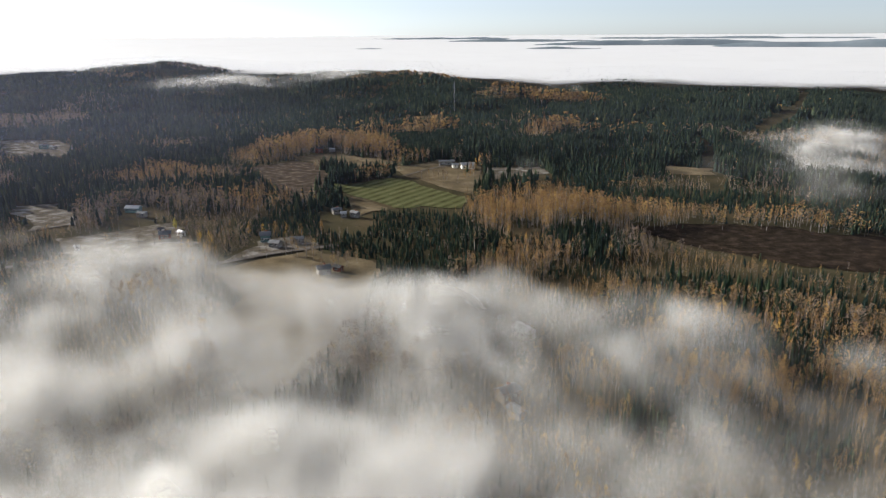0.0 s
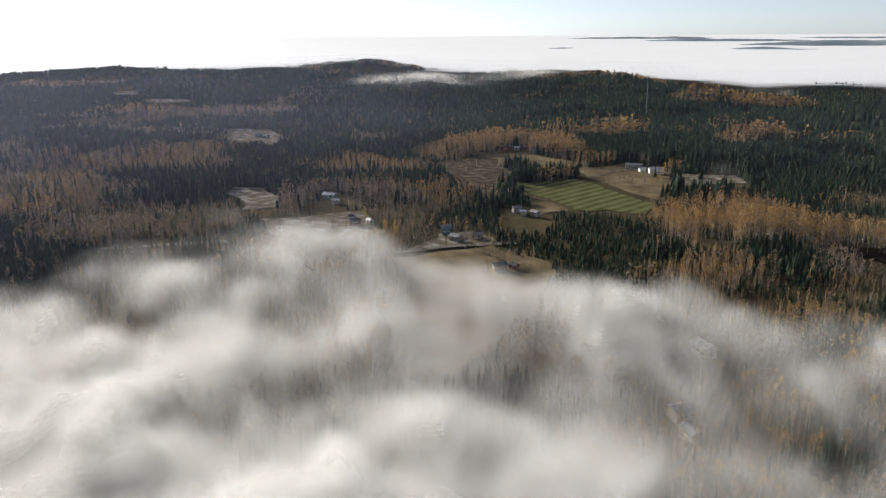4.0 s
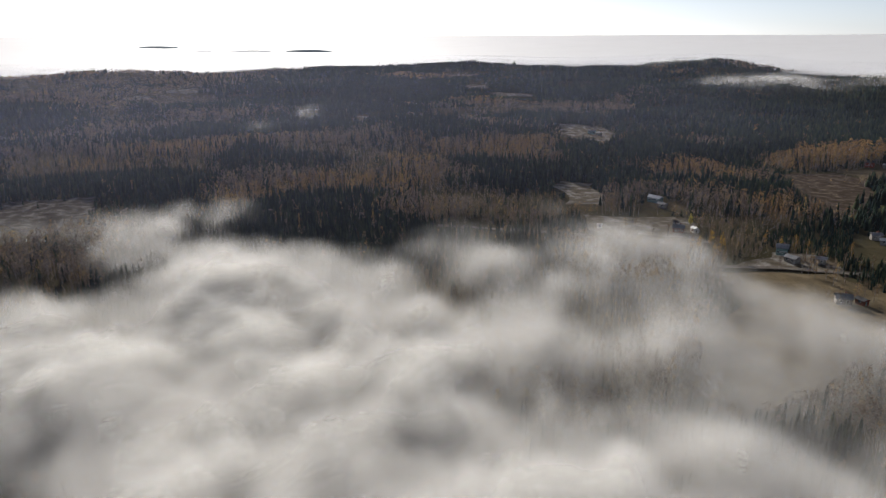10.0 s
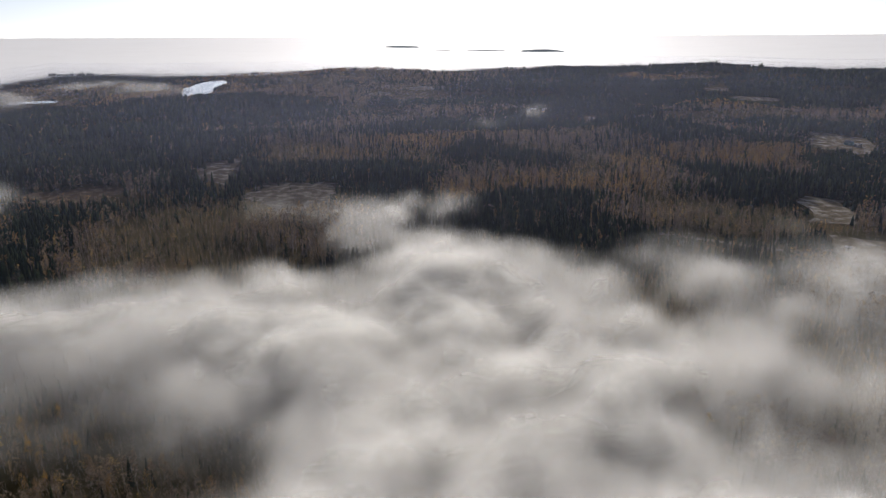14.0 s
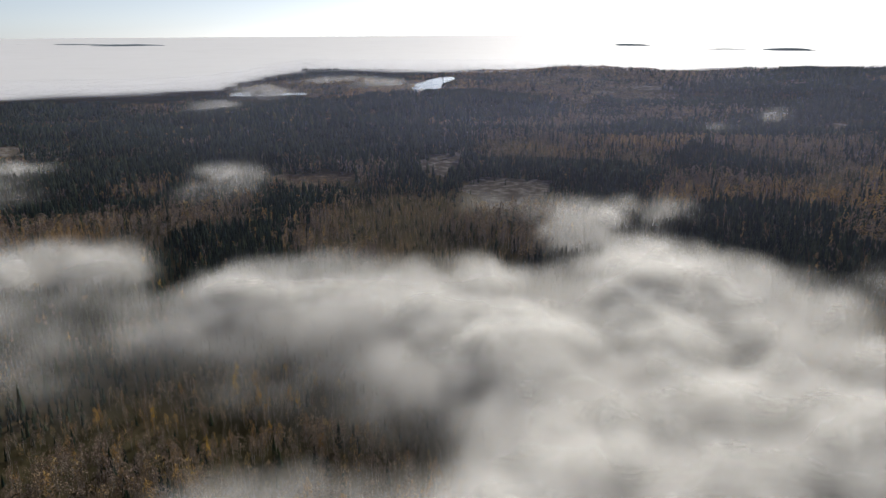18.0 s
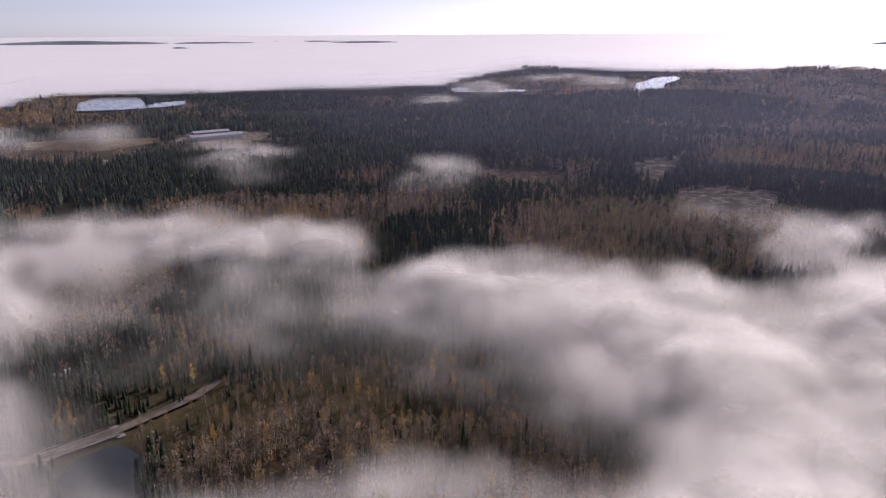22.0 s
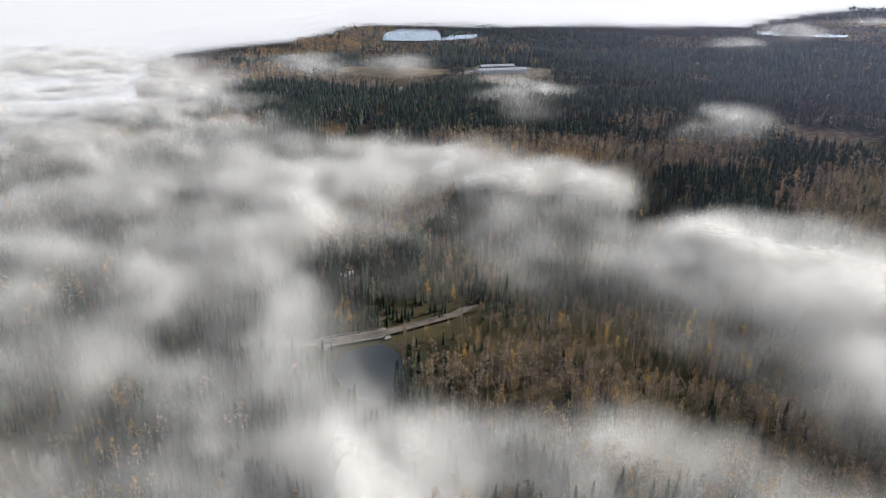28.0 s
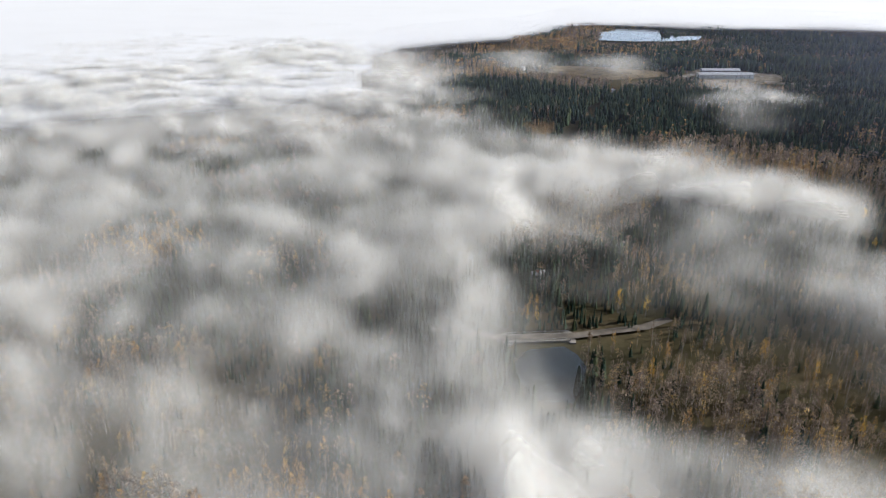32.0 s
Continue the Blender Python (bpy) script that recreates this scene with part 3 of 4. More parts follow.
# ---- the woods ----
GOLDEN_STANDS = [(37.5, 1248, 90, 24), (48, 560, 55, 26), (60, 800, 90, 40), (-7, 1290, 110, 30), (-7.7, 485, 50, 72), (-22.5, 472, 88, 42), (11.0, 749, 86, 82), (24.1, 676, 50, 57), (17.9, 510, 9, 29), (-11.5, 876, 86, 67), (4.2, 930, 80, 64), (-26.0, 239, 37, 18), (-7.7, 222, 29, 22), (44.0, 706, 30, 70), (125.7, 563, 13, 28), (132.3, 894, 84, 88), (133.4, 598, 22, 28)]
SPRUCE_STANDS = [(46, 860, 110, 75), (54.5, 690, 62, 60), (69, 640, 90, 50), (32, 1040, 120, 60), (88, 900, 140, 90), (1.6, 402, 41, 44), (-23.1, 551, 94, 34), (-11.0, 416, 20, 30), (13.1, 1052, 345, 170), (-15.0, 787, 116, 147), (-25.1, 340, 58, 31), (28.5, 568, 50, 48), (27.8, 758, 60, 102), (49.7, 479, 61, 42), (34.3, 580, 45, 41), (38.2, 380, 44, 45), (50.9, 488, 59, 48), (40.7, 405, 47, 26), (78.2, 1177, 196, 225), (95.0, 415, 42, 48), (101.8, 292, 18, 27), (82.9, 780, 111, 125), (116.8, 660, 82, 122), (93.3, 412, 34, 40), (114.8, 281, 20, 26), (128.7, 708, 69, 85), (113.9, 626, 69, 72), (164.6, 505, 18, 66), (111.3, 680, 183, 85), (97.6, 1031, 253, 167), (123.8, 994, 171, 68), (95.0, 405, 35, 36)]
BARE_STANDS = [(19.2, 486, 21, 69), (-24.7, 182, 41, 20), (40.6, 488, 26, 25), (20.0, 482, 24, 72), (50.9, 794, 76, 107), (79.3, 425, 76, 77), (78.7, 420, 79, 69), (101.0, 197, 65, 40), (77.7, 459, 85, 76), (98.4, 200, 43, 52), (162.9, 180, 39, 41), (104.5, 507, 102, 28), (38.9, 490, 63, 50), (24.4, 531, 49, 43)]

CORRIDORS = [  # cut lines through the woods: a line and a width
    ([(390, 900), (560, 1150), (740, 1500), (880, 1900)], 20),
    ([(215, 560), (260, 700), (300, 850)], 13),
    ([(-440, -300), (-553, -345), (-664, -386), (-758, -439)], 11),
]
open_land = [f[3] for f in FIELDS] + [w[2] for w in WATERS] + [strip_poly(r[3], r[1] + 5) for r in ROADS] + [strip_poly(c, w) for c, w in CORRIDORS]
for row in [h for h in HOUSES if math.hypot(h[1], h[2]) > 350]:      # each house has its yard, open towards the valley
    q, k = row[4] / 2 + 5, 1 - 26 / math.hypot(row[1], row[2])
    open_land.append([(row[1] - q, row[2] - q), (row[1] + q, row[2] - q), (row[1] + q, row[2] + q), (row[1] - q, row[2] + q)])
    open_land.append([(row[1] * k - q, row[2] * k - q), (row[1] * k + q, row[2] * k - q), (row[1] * k + q, row[2] * k + q), (row[1] * k - q, row[2] * k + q)])

MIST_EAST = [(-31.9, 288, 16, 28, 0.7), (-28.6, 800, 52, 190, 1.1), (-28.2, 217, 29, 34, 0.4), (-26.8, 181, 26, 28, 0.28), (-24.7, 400, 33, 24, 0.15), (-21.8, 228, 33, 39, 0.35), (-20.9, 683, 28, 54, 0.26), (-16.4, 290, 24, 42, 0.5), (-16.3, 187, 39, 32, 0.35), (-15.0, 221, 28, 30, 0.5), (-10.6, 164, 25, 24, 0.5), (-10.1, 234, 49, 43, 0.5), (-9.2, 1577, 48, 109, 0.52), (-6.2, 653, 21, 47, 0.26), (-5.3, 191, 22, 24, 0.5), (-5.2, 257, 23, 46, 0.65), (-4.8, 1534, 71, 87, 0.52), (2.7, 279, 26, 41, 1.0), (4.8, 205, 21, 24, 0.55), (8.6, 2099, 126, 223, 0.91), (9.0, 176, 30, 33, 0.75)]
MIST_FIELDS = [(11.4, 271, 29, 38, 0.45), (11.7, 218, 24, 26, 0.65), (13.5, 290, 31, 40, 0.5), (15.2, 263, 27, 35, 0.7), (16.6, 265, 31, 36, 0.4), (17.5, 1843, 143, 191, 1.04), (17.6, 322, 25, 34, 0.5), (18.0, 163, 31, 29, 0.85), (18.2, 238, 22, 43, 0.8), (20.8, 271, 25, 32, 0.7), (20.9, 362, 15, 33, 0.4), (24.4, 400, 38, 36, 0.3), (24.7, 341, 47, 45, 0.4), (24.8, 2519, 129, 211, 0.78), (27.1, 325, 21, 40, 0.85), (29.1, 297, 36, 59, 1.0), (30.7, 462, 18, 43, 0.3), (31.6, 208, 34, 47, 1.1), (33.1, 403, 19, 27, 0.3), (34.9, 260, 32, 41, 1.0), (39.6, 169, 32, 30, 1.0)]
MIST_SOUTH = [(43.9, 259, 25, 35, 0.9), (47.1, 240, 42, 51, 1.1), (49.4, 167, 24, 22, 0.9), (49.8, 315, 22, 37, 0.8), (52.3, 1111, 26, 81, 0.52), (55.6, 225, 30, 37, 1.0), (56.5, 946, 31, 43, 0.52), (59.0, 436, 12, 20, 0.5), (59.3, 442, 14, 22, 0.5), (59.7, 305, 37, 51, 1.1), (59.9, 312, 33, 49, 1.0), (62.8, 216, 35, 42, 1.05), (63.9, 175, 30, 27, 1.0), (36, 150, 45, 40, 0.9), (48, 145, 45, 40, 0.95), (60, 150, 45, 40, 0.95), (40, 215, 45, 45, 0.8), (55, 260, 60, 50, 0.85), (72, 185, 30, 45, 0.7), (68, 240, 40, 50, 0.7), (24, 165, 40, 40, 0.7), (12, 160, 40, 36, 0.5)]
MIST_MIDDLE = [(65.2, 198, 29, 29, 1.0), (65.8, 415, 16, 44, 0.8), (65.9, 417, 18, 53, 0.9), (67.4, 185, 21, 23, 1.0), (67.6, 156, 17, 15, 0.9), (71.3, 256, 31, 35, 1.0), (73.1, 228, 35, 40, 0.8), (74.9, 488, 28, 33, 0.35), (75.4, 240, 31, 33, 1.0), (79.6, 306, 33, 36, 0.85), (80.8, 296, 47, 41, 0.8), (81.1, 222, 30, 27, 0.7), (81.2, 193, 17, 16, 0.45), (81.5, 304, 32, 45, 0.95), (81.9, 1655, 75, 315, 0.52)]
MIST_BIRCHES = [(83.3, 218, 19, 17, 0.6), (86.3, 163, 20, 28, 0.45), (87.6, 279, 17, 46, 0.5), (88.2, 243, 26, 24, 0.75), (88.8, 304, 25, 47, 0.8), (89.0, 283, 23, 42, 0.6), (90.3, 300, 27, 38, 0.9), (91.4, 201, 35, 40, 0.4), (93.9, 172, 14, 10, 0.3), (94.4, 153, 17, 7, 0.3), (95.1, 582, 26, 62, 1.04), (95.2, 1203, 40, 147, 0.78), (95.5, 274, 17, 38, 0.6), (95.7, 170, 27, 28, 0.45), (96.1, 200, 32, 36, 0.25), (96.6, 148, 30, 22, 0.35), (97.1, 294, 41, 41, 0.4), (97.8, 221, 37, 59, 0.3), (101.6, 253, 24, 28, 0.4), (101.9, 330, 31, 43, 0.4), (102.6, 143, 19, 20, 0.4), (105.5, 399, 32, 37, 0.55)]
MIST_ROAD = [(106.5, 148, 17, 11, 0.9), (106.8, 260, 13, 12, 0.35), (106.8, 365, 32, 43, 0.45), (107.0, 234, 33, 36, 0.25), (107.6, 286, 54, 54, 0.35), (108.4, 189, 25, 21, 0.3), (108.5, 204, 21, 20, 0.25), (108.6, 389, 38, 50, 0.35), (109.1, 290, 17, 22, 0.4), (109.8, 270, 27, 32, 0.45), (110.2, 683, 31, 92, 0.91), (111.9, 787, 36, 37, 0.65), (112.5, 276, 19, 29, 0.22), (115.2, 290, 39, 36, 0.4), (115.2, 362, 35, 49, 0.5), (116.1, 136, 25, 23, 1.15), (118.6, 154, 14, 11, 0.8), (118.9, 139, 25, 19, 1.1), (119.4, 403, 35, 50, 0.55), (119.7, 924, 28, 75, 0.52), (120.1, 194, 52, 43, 0.3), (121.1, 268, 34, 26, 0.45), (121.1, 319, 32, 48, 0.45), (122.6, 276, 73, 59, 0.35), (124.3, 175, 20, 19, 0.4), (124.4, 183, 21, 17, 0.45), (124.7, 334, 43, 42, 0.5), (125.1, 249, 45, 33, 0.45), (126.9, 180, 19, 16, 0.3), (127.6, 908, 34, 83, 0.65), (128.1, 404, 40, 75, 0.5), (128.4, 194, 36, 38, 0.4)]
MIST_WEST = [(130.6, 170, 19, 11, 0.28), (130.9, 150, 39, 28, 0.1), (131.1, 333, 20, 47, 0.25), (132.2, 211, 21, 24, 0.17), (133.3, 240, 30, 30, 0.22), (134.5, 162, 24, 26, 0.33), (134.6, 694, 30, 42, 0.65), (138.1, 305, 35, 66, 0.33), (140.0, 872, 39, 137, 1.1), (140.2, 747, 77, 149, 1.1), (140.6, 427, 59, 106, 0.28), (140.7, 286, 41, 62, 0.33), (141.3, 419, 33, 69, 0.35), (143.7, 158, 28, 31, 0.3), (144.5, 238, 37, 54, 0.3), (146.1, 934, 80, 182, 1.1), (146.3, 489, 52, 165, 0.7), (147.2, 162, 25, 26, 0.25), (147.2, 650, 74, 150, 1.1), (150.0, 305, 35, 124, 0.1), (151.8, 224, 41, 56, 0.38), (152.6, 695, 120, 86, 1.1), (160.0, 943, 165, 248, 1.1), (160.4, 303, 43, 75, 0.41), (161.0, 159, 29, 28, 0.1), (161.2, 667, 67, 170, 1.1), (162.9, 689, 62, 78, 1.1), (170.1, 565, 33, 302, 1.04), (173.4, 223, 17, 68, 0.25), (149, 1150, 230, 380, 1.1), (164, 850, 260, 300, 1.1), (153, 800, 130, 170, 1.1), (172, 420, 80, 120, 0.63), (158, 420, 70, 110, 0.56)]

# openings in the fog
GAPS = [(-31.3, 228, 21, 48, 0.4), (-27.0, 333, 44, 33, 0.8), (-17.7, 200, 33, 42, 0.5), (-8.0, 221, 27, 55, 0.4), (5.1, 206, 23, 40, 0.4), (8.5, 283, 31, 43, 0.2), (10.3, 212, 38, 45, 0.15), (16.2, 274, 36, 81, 0.15), (24.2, 221, 30, 35, 0.3), (27.6, 299, 49, 41, 0.5), (28.4, 198, 28, 36, 0.3), (42.3, 300, 17, 19, 0.8), (44.3, 294, 18, 18, 0.35), (84.1, 386, 88, 30, 0.7), (85.1, 176, 30, 27, 0.4), (86.0, 354, 61, 38, 0.4), (87.7, 180, 24, 16, 0.5), (95.8, 371, 32, 32, 0.8), (96.2, 194, 58, 37, 0.35), (99.0, 341, 17, 39, 0.7), (100.6, 222, 45, 47, 0.5), (103.1, 194, 41, 39, 0.35), (103.5, 297, 28, 39, 0.35), (105.8, 186, 27, 30, 0.3), (106.5, 203, 23, 28, 0.2), (107.4, 204, 35, 43, 0.4), (113.6, 262, 32, 60, 0.45), (119.8, 297, 44, 71, 0.3), (119.9, 224, 38, 44, 0.6), (121.1, 271, 21, 33, 0.3), (121.8, 191, 19, 18, 0.15), (125.2, 222, 33, 38, 0.09), (128.8, 191, 34, 25, 0.12), (130.0, 304, 33, 60, 0.05), (133.8, 270, 30, 64, 0.07), (135.8, 191, 24, 24, 0.1), (144.8, 166, 28, 29, 0.17), (163.0, 167, 35, 30, 0.17), (164.5, 454, 22, 56, 0.1)]
# broad thin veils between the thicker banks
VEILS = [(-1, 306, 32, 22, 0.8), (6, 290, 30, 26, 0.75), (-7, 275, 30, 28, 0.55), (15, 270, 36, 40, 0.4), (146, 190, 90, 80, 0.55), (138, 330, 70, 80, 0.6), (152, 400, 110, 120, 0.7), (165, 230, 90, 90, 0.6), (136, 260, 50, 50, 0.5),
         (135, 215, 55, 60, 0.5), (146, 300, 90, 110, 0.6), (160, 320, 110, 140, 0.65), (153, 520, 150, 130, 0.85), (140, 480, 70, 90, 0.7), (13, 300, 34, 34, 0.5), (10, 262, 40, 30, 0.5), (126, 215, 24, 26, 0.35),
         (41, 372, 36, 36, 0.5), (27, 392, 24, 40, 0.55), (30.5, 345, 34, 34, 0.75), (36, 312, 40, 30, 0.8), (122, 206, 28, 26, 0.6), (112, 262, 60, 40, 0.5), (124, 300, 45, 40, 0.45), (104, 250, 40, 36, 0.3),
         (-18, 205, 60, 45, 0.35), (-4, 215, 60, 50, 0.48), (10, 215, 60, 55, 0.6), (22, 190, 60, 50, 0.75), (25, 245, 40, 36, 0.6), (-27, 175, 40, 35, 0.2), (3, 160, 60, 40, 0.5), (33, 300, 50, 40, 0.75), (26, 380, 22, 40, 0.45),
         (142, 230, 60, 70, 0.55), (134, 290, 45, 50, 0.6), (150, 180, 60, 60, 0.5), (127, 370, 60, 50, 0.68), (145, 430, 70, 90, 0.8), (141, 600, 60, 60, 0.9), (138, 720, 45, 60, 0.85), (160, 190, 60, 60, 0.5),
         (116, 430, 55, 40, 0.75), (121, 455, 45, 35, 0.7), (131, 200, 32, 28, 0.65), (109, 385, 45, 32, 0.75), (103, 395, 30, 28, 0.7), (97, 285, 26, 28, 0.85), (92, 250, 28, 28, 0.9), (119, 146, 34, 22, 1.0), (111, 158, 26, 18, 0.9), (107, 310, 28, 30, 0.4), (97, 200, 45, 35, 0.25), (90, 165, 40, 30, 0.3),
         (91.6, 1630, 60, 110, 0.9), (85.5, 2000, 110, 120, 0.7), (81.6, 1800, 70, 90, 0.6), (95, 1380, 45, 90, 0.7), (120, 960, 45, 80, 0.6), (128, 960, 50, 80, 0.7), (66.9, 450, 26, 34, 0.8), (69.5, 480, 30, 22, 0.45), (59.4, 462, 20, 20, 0.55)]
MIST = VEILS + MIST_EAST + MIST_FIELDS + MIST_SOUTH + MIST_MIDDLE + MIST_BIRCHES + MIST_ROAD + MIST_WEST


def thickness(x, y):
    """How thick the valley fog lies, 0 to about 1."""
    wx = x + 62 * (fbm(x, y, 75, 41) - 0.5) + 36 * (fbm(x, y, 30, 42) - 0.5)
    wy = y + 62 * (fbm(x, y, 75, 51) - 0.5) + 36 * (fbm(x, y, 30, 52) - 0.5)
    rest = np.ones(np.shape(x))
    for q, (strength,) in ellipses(MIST, wx, wy):
        rest *= 1 - np.clip(0.95 * strength * np.exp(-0.75 * q ** 1.2), 0, 0.98)
    thick = 1 - rest
    for q, (strength,) in ellipses(GAPS, wx, wy):
        thick = thick * (1 - strength * np.exp(-0.8 * q ** 1.4))
    az, r = polar(x, y)          # to the west the fog lies thin and even
    return np.minimum(thick, 1 - (0.3 * smooth(700, 420, r) + 0.1 * smooth(300, 200, r)) * smooth(124, 138, az))


def wood_kind(x, y, rng):
    """For each tree: 0 spruce, 1 golden birch, 2 bare birch; -1 on open land."""
    az, r = polar(x, y)
    leafy = smooth(16, 42, az)
    patch, tone = fbm(x, y, 130, 11, 3), fbm(x, y, 80, 21, 3)
    far = smooth(700, 1000, r)          # broad stands on the far slopes
    patch, tone = patch * (1 - far) + far * fbm(x, y, 330, 13, 4), tone * (1 - far) + far * fbm(x, y, 240, 23, 3)
    spruce = np.clip(0.5 + 10.0 * (patch - 0.5) + 0.35 * (1 - leafy) + 0.02 * leafy + 0.30 * far, 0.04, 0.97)
    golden = np.clip(0.5 + 6.0 * (tone - 0.5) + 0.0 * (1 - leafy) - 0.9 * leafy + 0.42 * smooth(78, 98, az), 0.02, 0.92)
    for table, s, g in ((GOLDEN_STANDS, 0.08, 0.95), (SPRUCE_STANDS, 0.93, 0.5), (BARE_STANDS, 0.07, 0.10)):
        for q, _ in ellipses(table, x, y):
            w = smooth(1.5, 0.7, q)
            s_ = np.where(r < 350, np.minimum(s, 0.32), s)
            spruce, golden = spruce * (1 - w) + s_ * w, golden * (1 - w) + g * w
    pick = np.where(rng.random(np.shape(x)) < spruce, 0, np.where(rng.random(np.shape(x)) < golden, 1, 2))
    jx, jy = -22 * (fbm(x, y, 26, 141, 3) - 0.5), -22 * (fbm(x, y, 26, 151, 3) - 0.5)
    for number, poly in enumerate(open_land):
        xs, ys = [p[0] for p in poly], [p[1] for p in poly]
        for reach in (1.0, 1.04) if number < len(FIELDS) + len(WATERS) and math.hypot(*poly[0]) < 720 else (1.0, 1.03):      # low scrub fringes the fields
            u, v = x * reach + jx, y * reach + jy
            near = (u > min(xs)) & (u < max(xs)) & (v > min(ys)) & (v < max(ys))
            some = rng.random(near.sum()) < (0.05 if number < len(FIELDS) and "clear_cut" in FIELDS[number][0] else 0.0)
            pick[near] = np.where(inside(poly, u[near], v[near]) & ~some, -1, pick[near])
    return pick


def cone_tiers(rng, tiers, sides, wide):
    """Unit-high spruce: overlapping jagged skirts."""
    v, f = [], []
    for k in range(tiers):
        lo, hi = 0.06 + 0.90 * k / tiers, min(1.0, 0.06 + 0.90 * (k + 1.75) / tiers)
        rad = wide * (1 - k / tiers) ** 0.85
        b = len(v)
        v.append((0, 0, hi))
        turn = rng.random() * 6.28
        for s in range(sides):
            a = turn + 6.283 * s / sides
            q = rad * (0.62 + 0.55 * rng.random())
            v.append((q * math.cos(a), q * math.sin(a), lo - 0.03 * rng.random() + (0.02 if s % 2 else -0.02)))
        f += [(b, b + 1 + s, b + 1 + (s + 1) % sides) for s in range(sides)]
    return np.array(v), np.array(f), np.zeros(len(f), int)


def leafy(rng, clumps, size, wide, low, sides, slim=1.0):
    """Unit-high birch: a thin trunk and a loose crown of small tilted clumps."""
    v, f, m = [], [], []
    lean = (rng.normal() * 0.02, rng.normal() * 0.02)
    base = [(0.009 * math.cos(6.283 * s / sides), 0.009 * math.sin(6.283 * s / sides), -0.02) for s in range(sides)]
    v += base + [(lean[0], lean[1], 0.93)]
    f += [(s, (s + 1) % sides, sides) for s in range(sides)]
    m += [1] * sides
    for _ in range(clumps):
        h = low + (1 - low) * rng.random() ** 0.8
        span = wide * math.sin(math.pi * min(1, max(0.12, (h - low) / (1 - low) * 0.86 + 0.12))) ** 0.7
        a, q = rng.random() * 6.283, math.sqrt(rng.random()) * span
        c = np.array([q * math.cos(a), q * math.sin(a), h])
        d1, d2 = rng.normal(size=3), rng.normal(size=3)
        d1, d2 = d1 / np.linalg.norm(d1) * size, d2 / np.linalg.norm(d2) * size * slim
        b = len(v)
        v += [c - d1, c + d2 * 1.3, c + d1]
        f.append((b, b + 1, b + 2))
        m.append(0)
    return np.array(v), np.array(f), np.array(m)


def grow(name, label, category, templates, mats, x, y, tall, rng):
    """Many trees as one mesh: each takes one of the templates, turned and scaled."""
    vs, fs, ms, tones, base = [], [], [], [], 0
    z = height(x, y)
    which, spin, girth = rng.integers(len(templates), size=len(x)), rng.random(len(x)) * 6.283, rng.uniform(0.85, 1.2, len(x))
    for k, (tv, tf, tm) in enumerate(templates):
        i = np.nonzero(which == k)[0]
        if not len(i):
            continue
        c, s, h = np.cos(spin[i])[:, None], np.sin(spin[i])[:, None], tall[i][:, None]
        g = girth[i][:, None] * h
        px = x[i][:, None] + g * (c * tv[:, 0] - s * tv[:, 1])
        py = y[i][:, None] + g * (s * tv[:, 0] + c * tv[:, 1])
        pz = z[i][:, None] + h * tv[:, 2]
        vs.append(np.stack([px, py, pz], -1).reshape(-1, 3))
        fs.append((tf[None] + (base + np.arange(len(i)) * len(tv))[:, None, None]).reshape(-1, 3))
        ms.append(np.tile(tm, len(i)))
        tones.append(np.repeat(rng.random(len(i)), len(tv)))
        base += len(i) * len(tv)
    if not vs:
        return None
    me = mesh_of(name, np.concatenate(vs), np.concatenate(fs), mats, np.concatenate(ms))
    tone = me.attributes.new("tone", "FLOAT", "POINT")
    tone.data.foreach_set("value", np.concatenate(tones).astype(np.float32))
    return tagged(new(name, me), label, category, kind="stuff")


rng = np.random.default_rng(5)
BELTS = [  # near, far, trees per hectare, detail
    (95, 270, 1150, 0), (270, 480, 1150, 1), (480, 900, 800, 2), (900, 1600, 330, 3), (1600, 3800, 110, 4)]
TEMPLATES = {
    0: ([cone_tiers(rng, 6, 7, 0.15) for _ in range(6)], [leafy(rng, 115, 0.019, 0.12, 0.28, 3) for _ in range(8)], [leafy(rng, 70, 0.038, 0.19, 0.30, 3, 0.65) for _ in range(8)]),
    1: ([cone_tiers(rng, 3, 5, 0.16) for _ in range(5)], [leafy(rng, 40, 0.029, 0.10, 0.30, 3) for _ in range(7)], [leafy(rng, 17, 0.075, 0.18, 0.28, 3, 0.6) for _ in range(7)]),
    2: ([cone_tiers(rng, 2, 5, 0.18) for _ in range(5)], [leafy(rng, 14, 0.052, 0.10, 0.30, 3) for _ in range(7)], [leafy(rng, 9, 0.11, 0.18, 0.25, 3, 0.6) for _ in range(7)]),
    3: ([cone_tiers(rng, 1, 5, 0.26) for _ in range(5)], [leafy(rng, 7, 0.11, 0.16, 0.3, 3) for _ in range(6)], [leafy(rng, 6, 0.15, 0.22, 0.28, 3, 0.7) for _ in range(6)]),
    4: ([cone_tiers(rng, 1, 4, 0.42) for _ in range(5)], [leafy(rng, 5, 0.2, 0.26, 0.35, 3) for _ in range(5)], [leafy(rng, 5, 0.22, 0.28, 0.3, 3, 0.8) for _ in range(5)]),
}
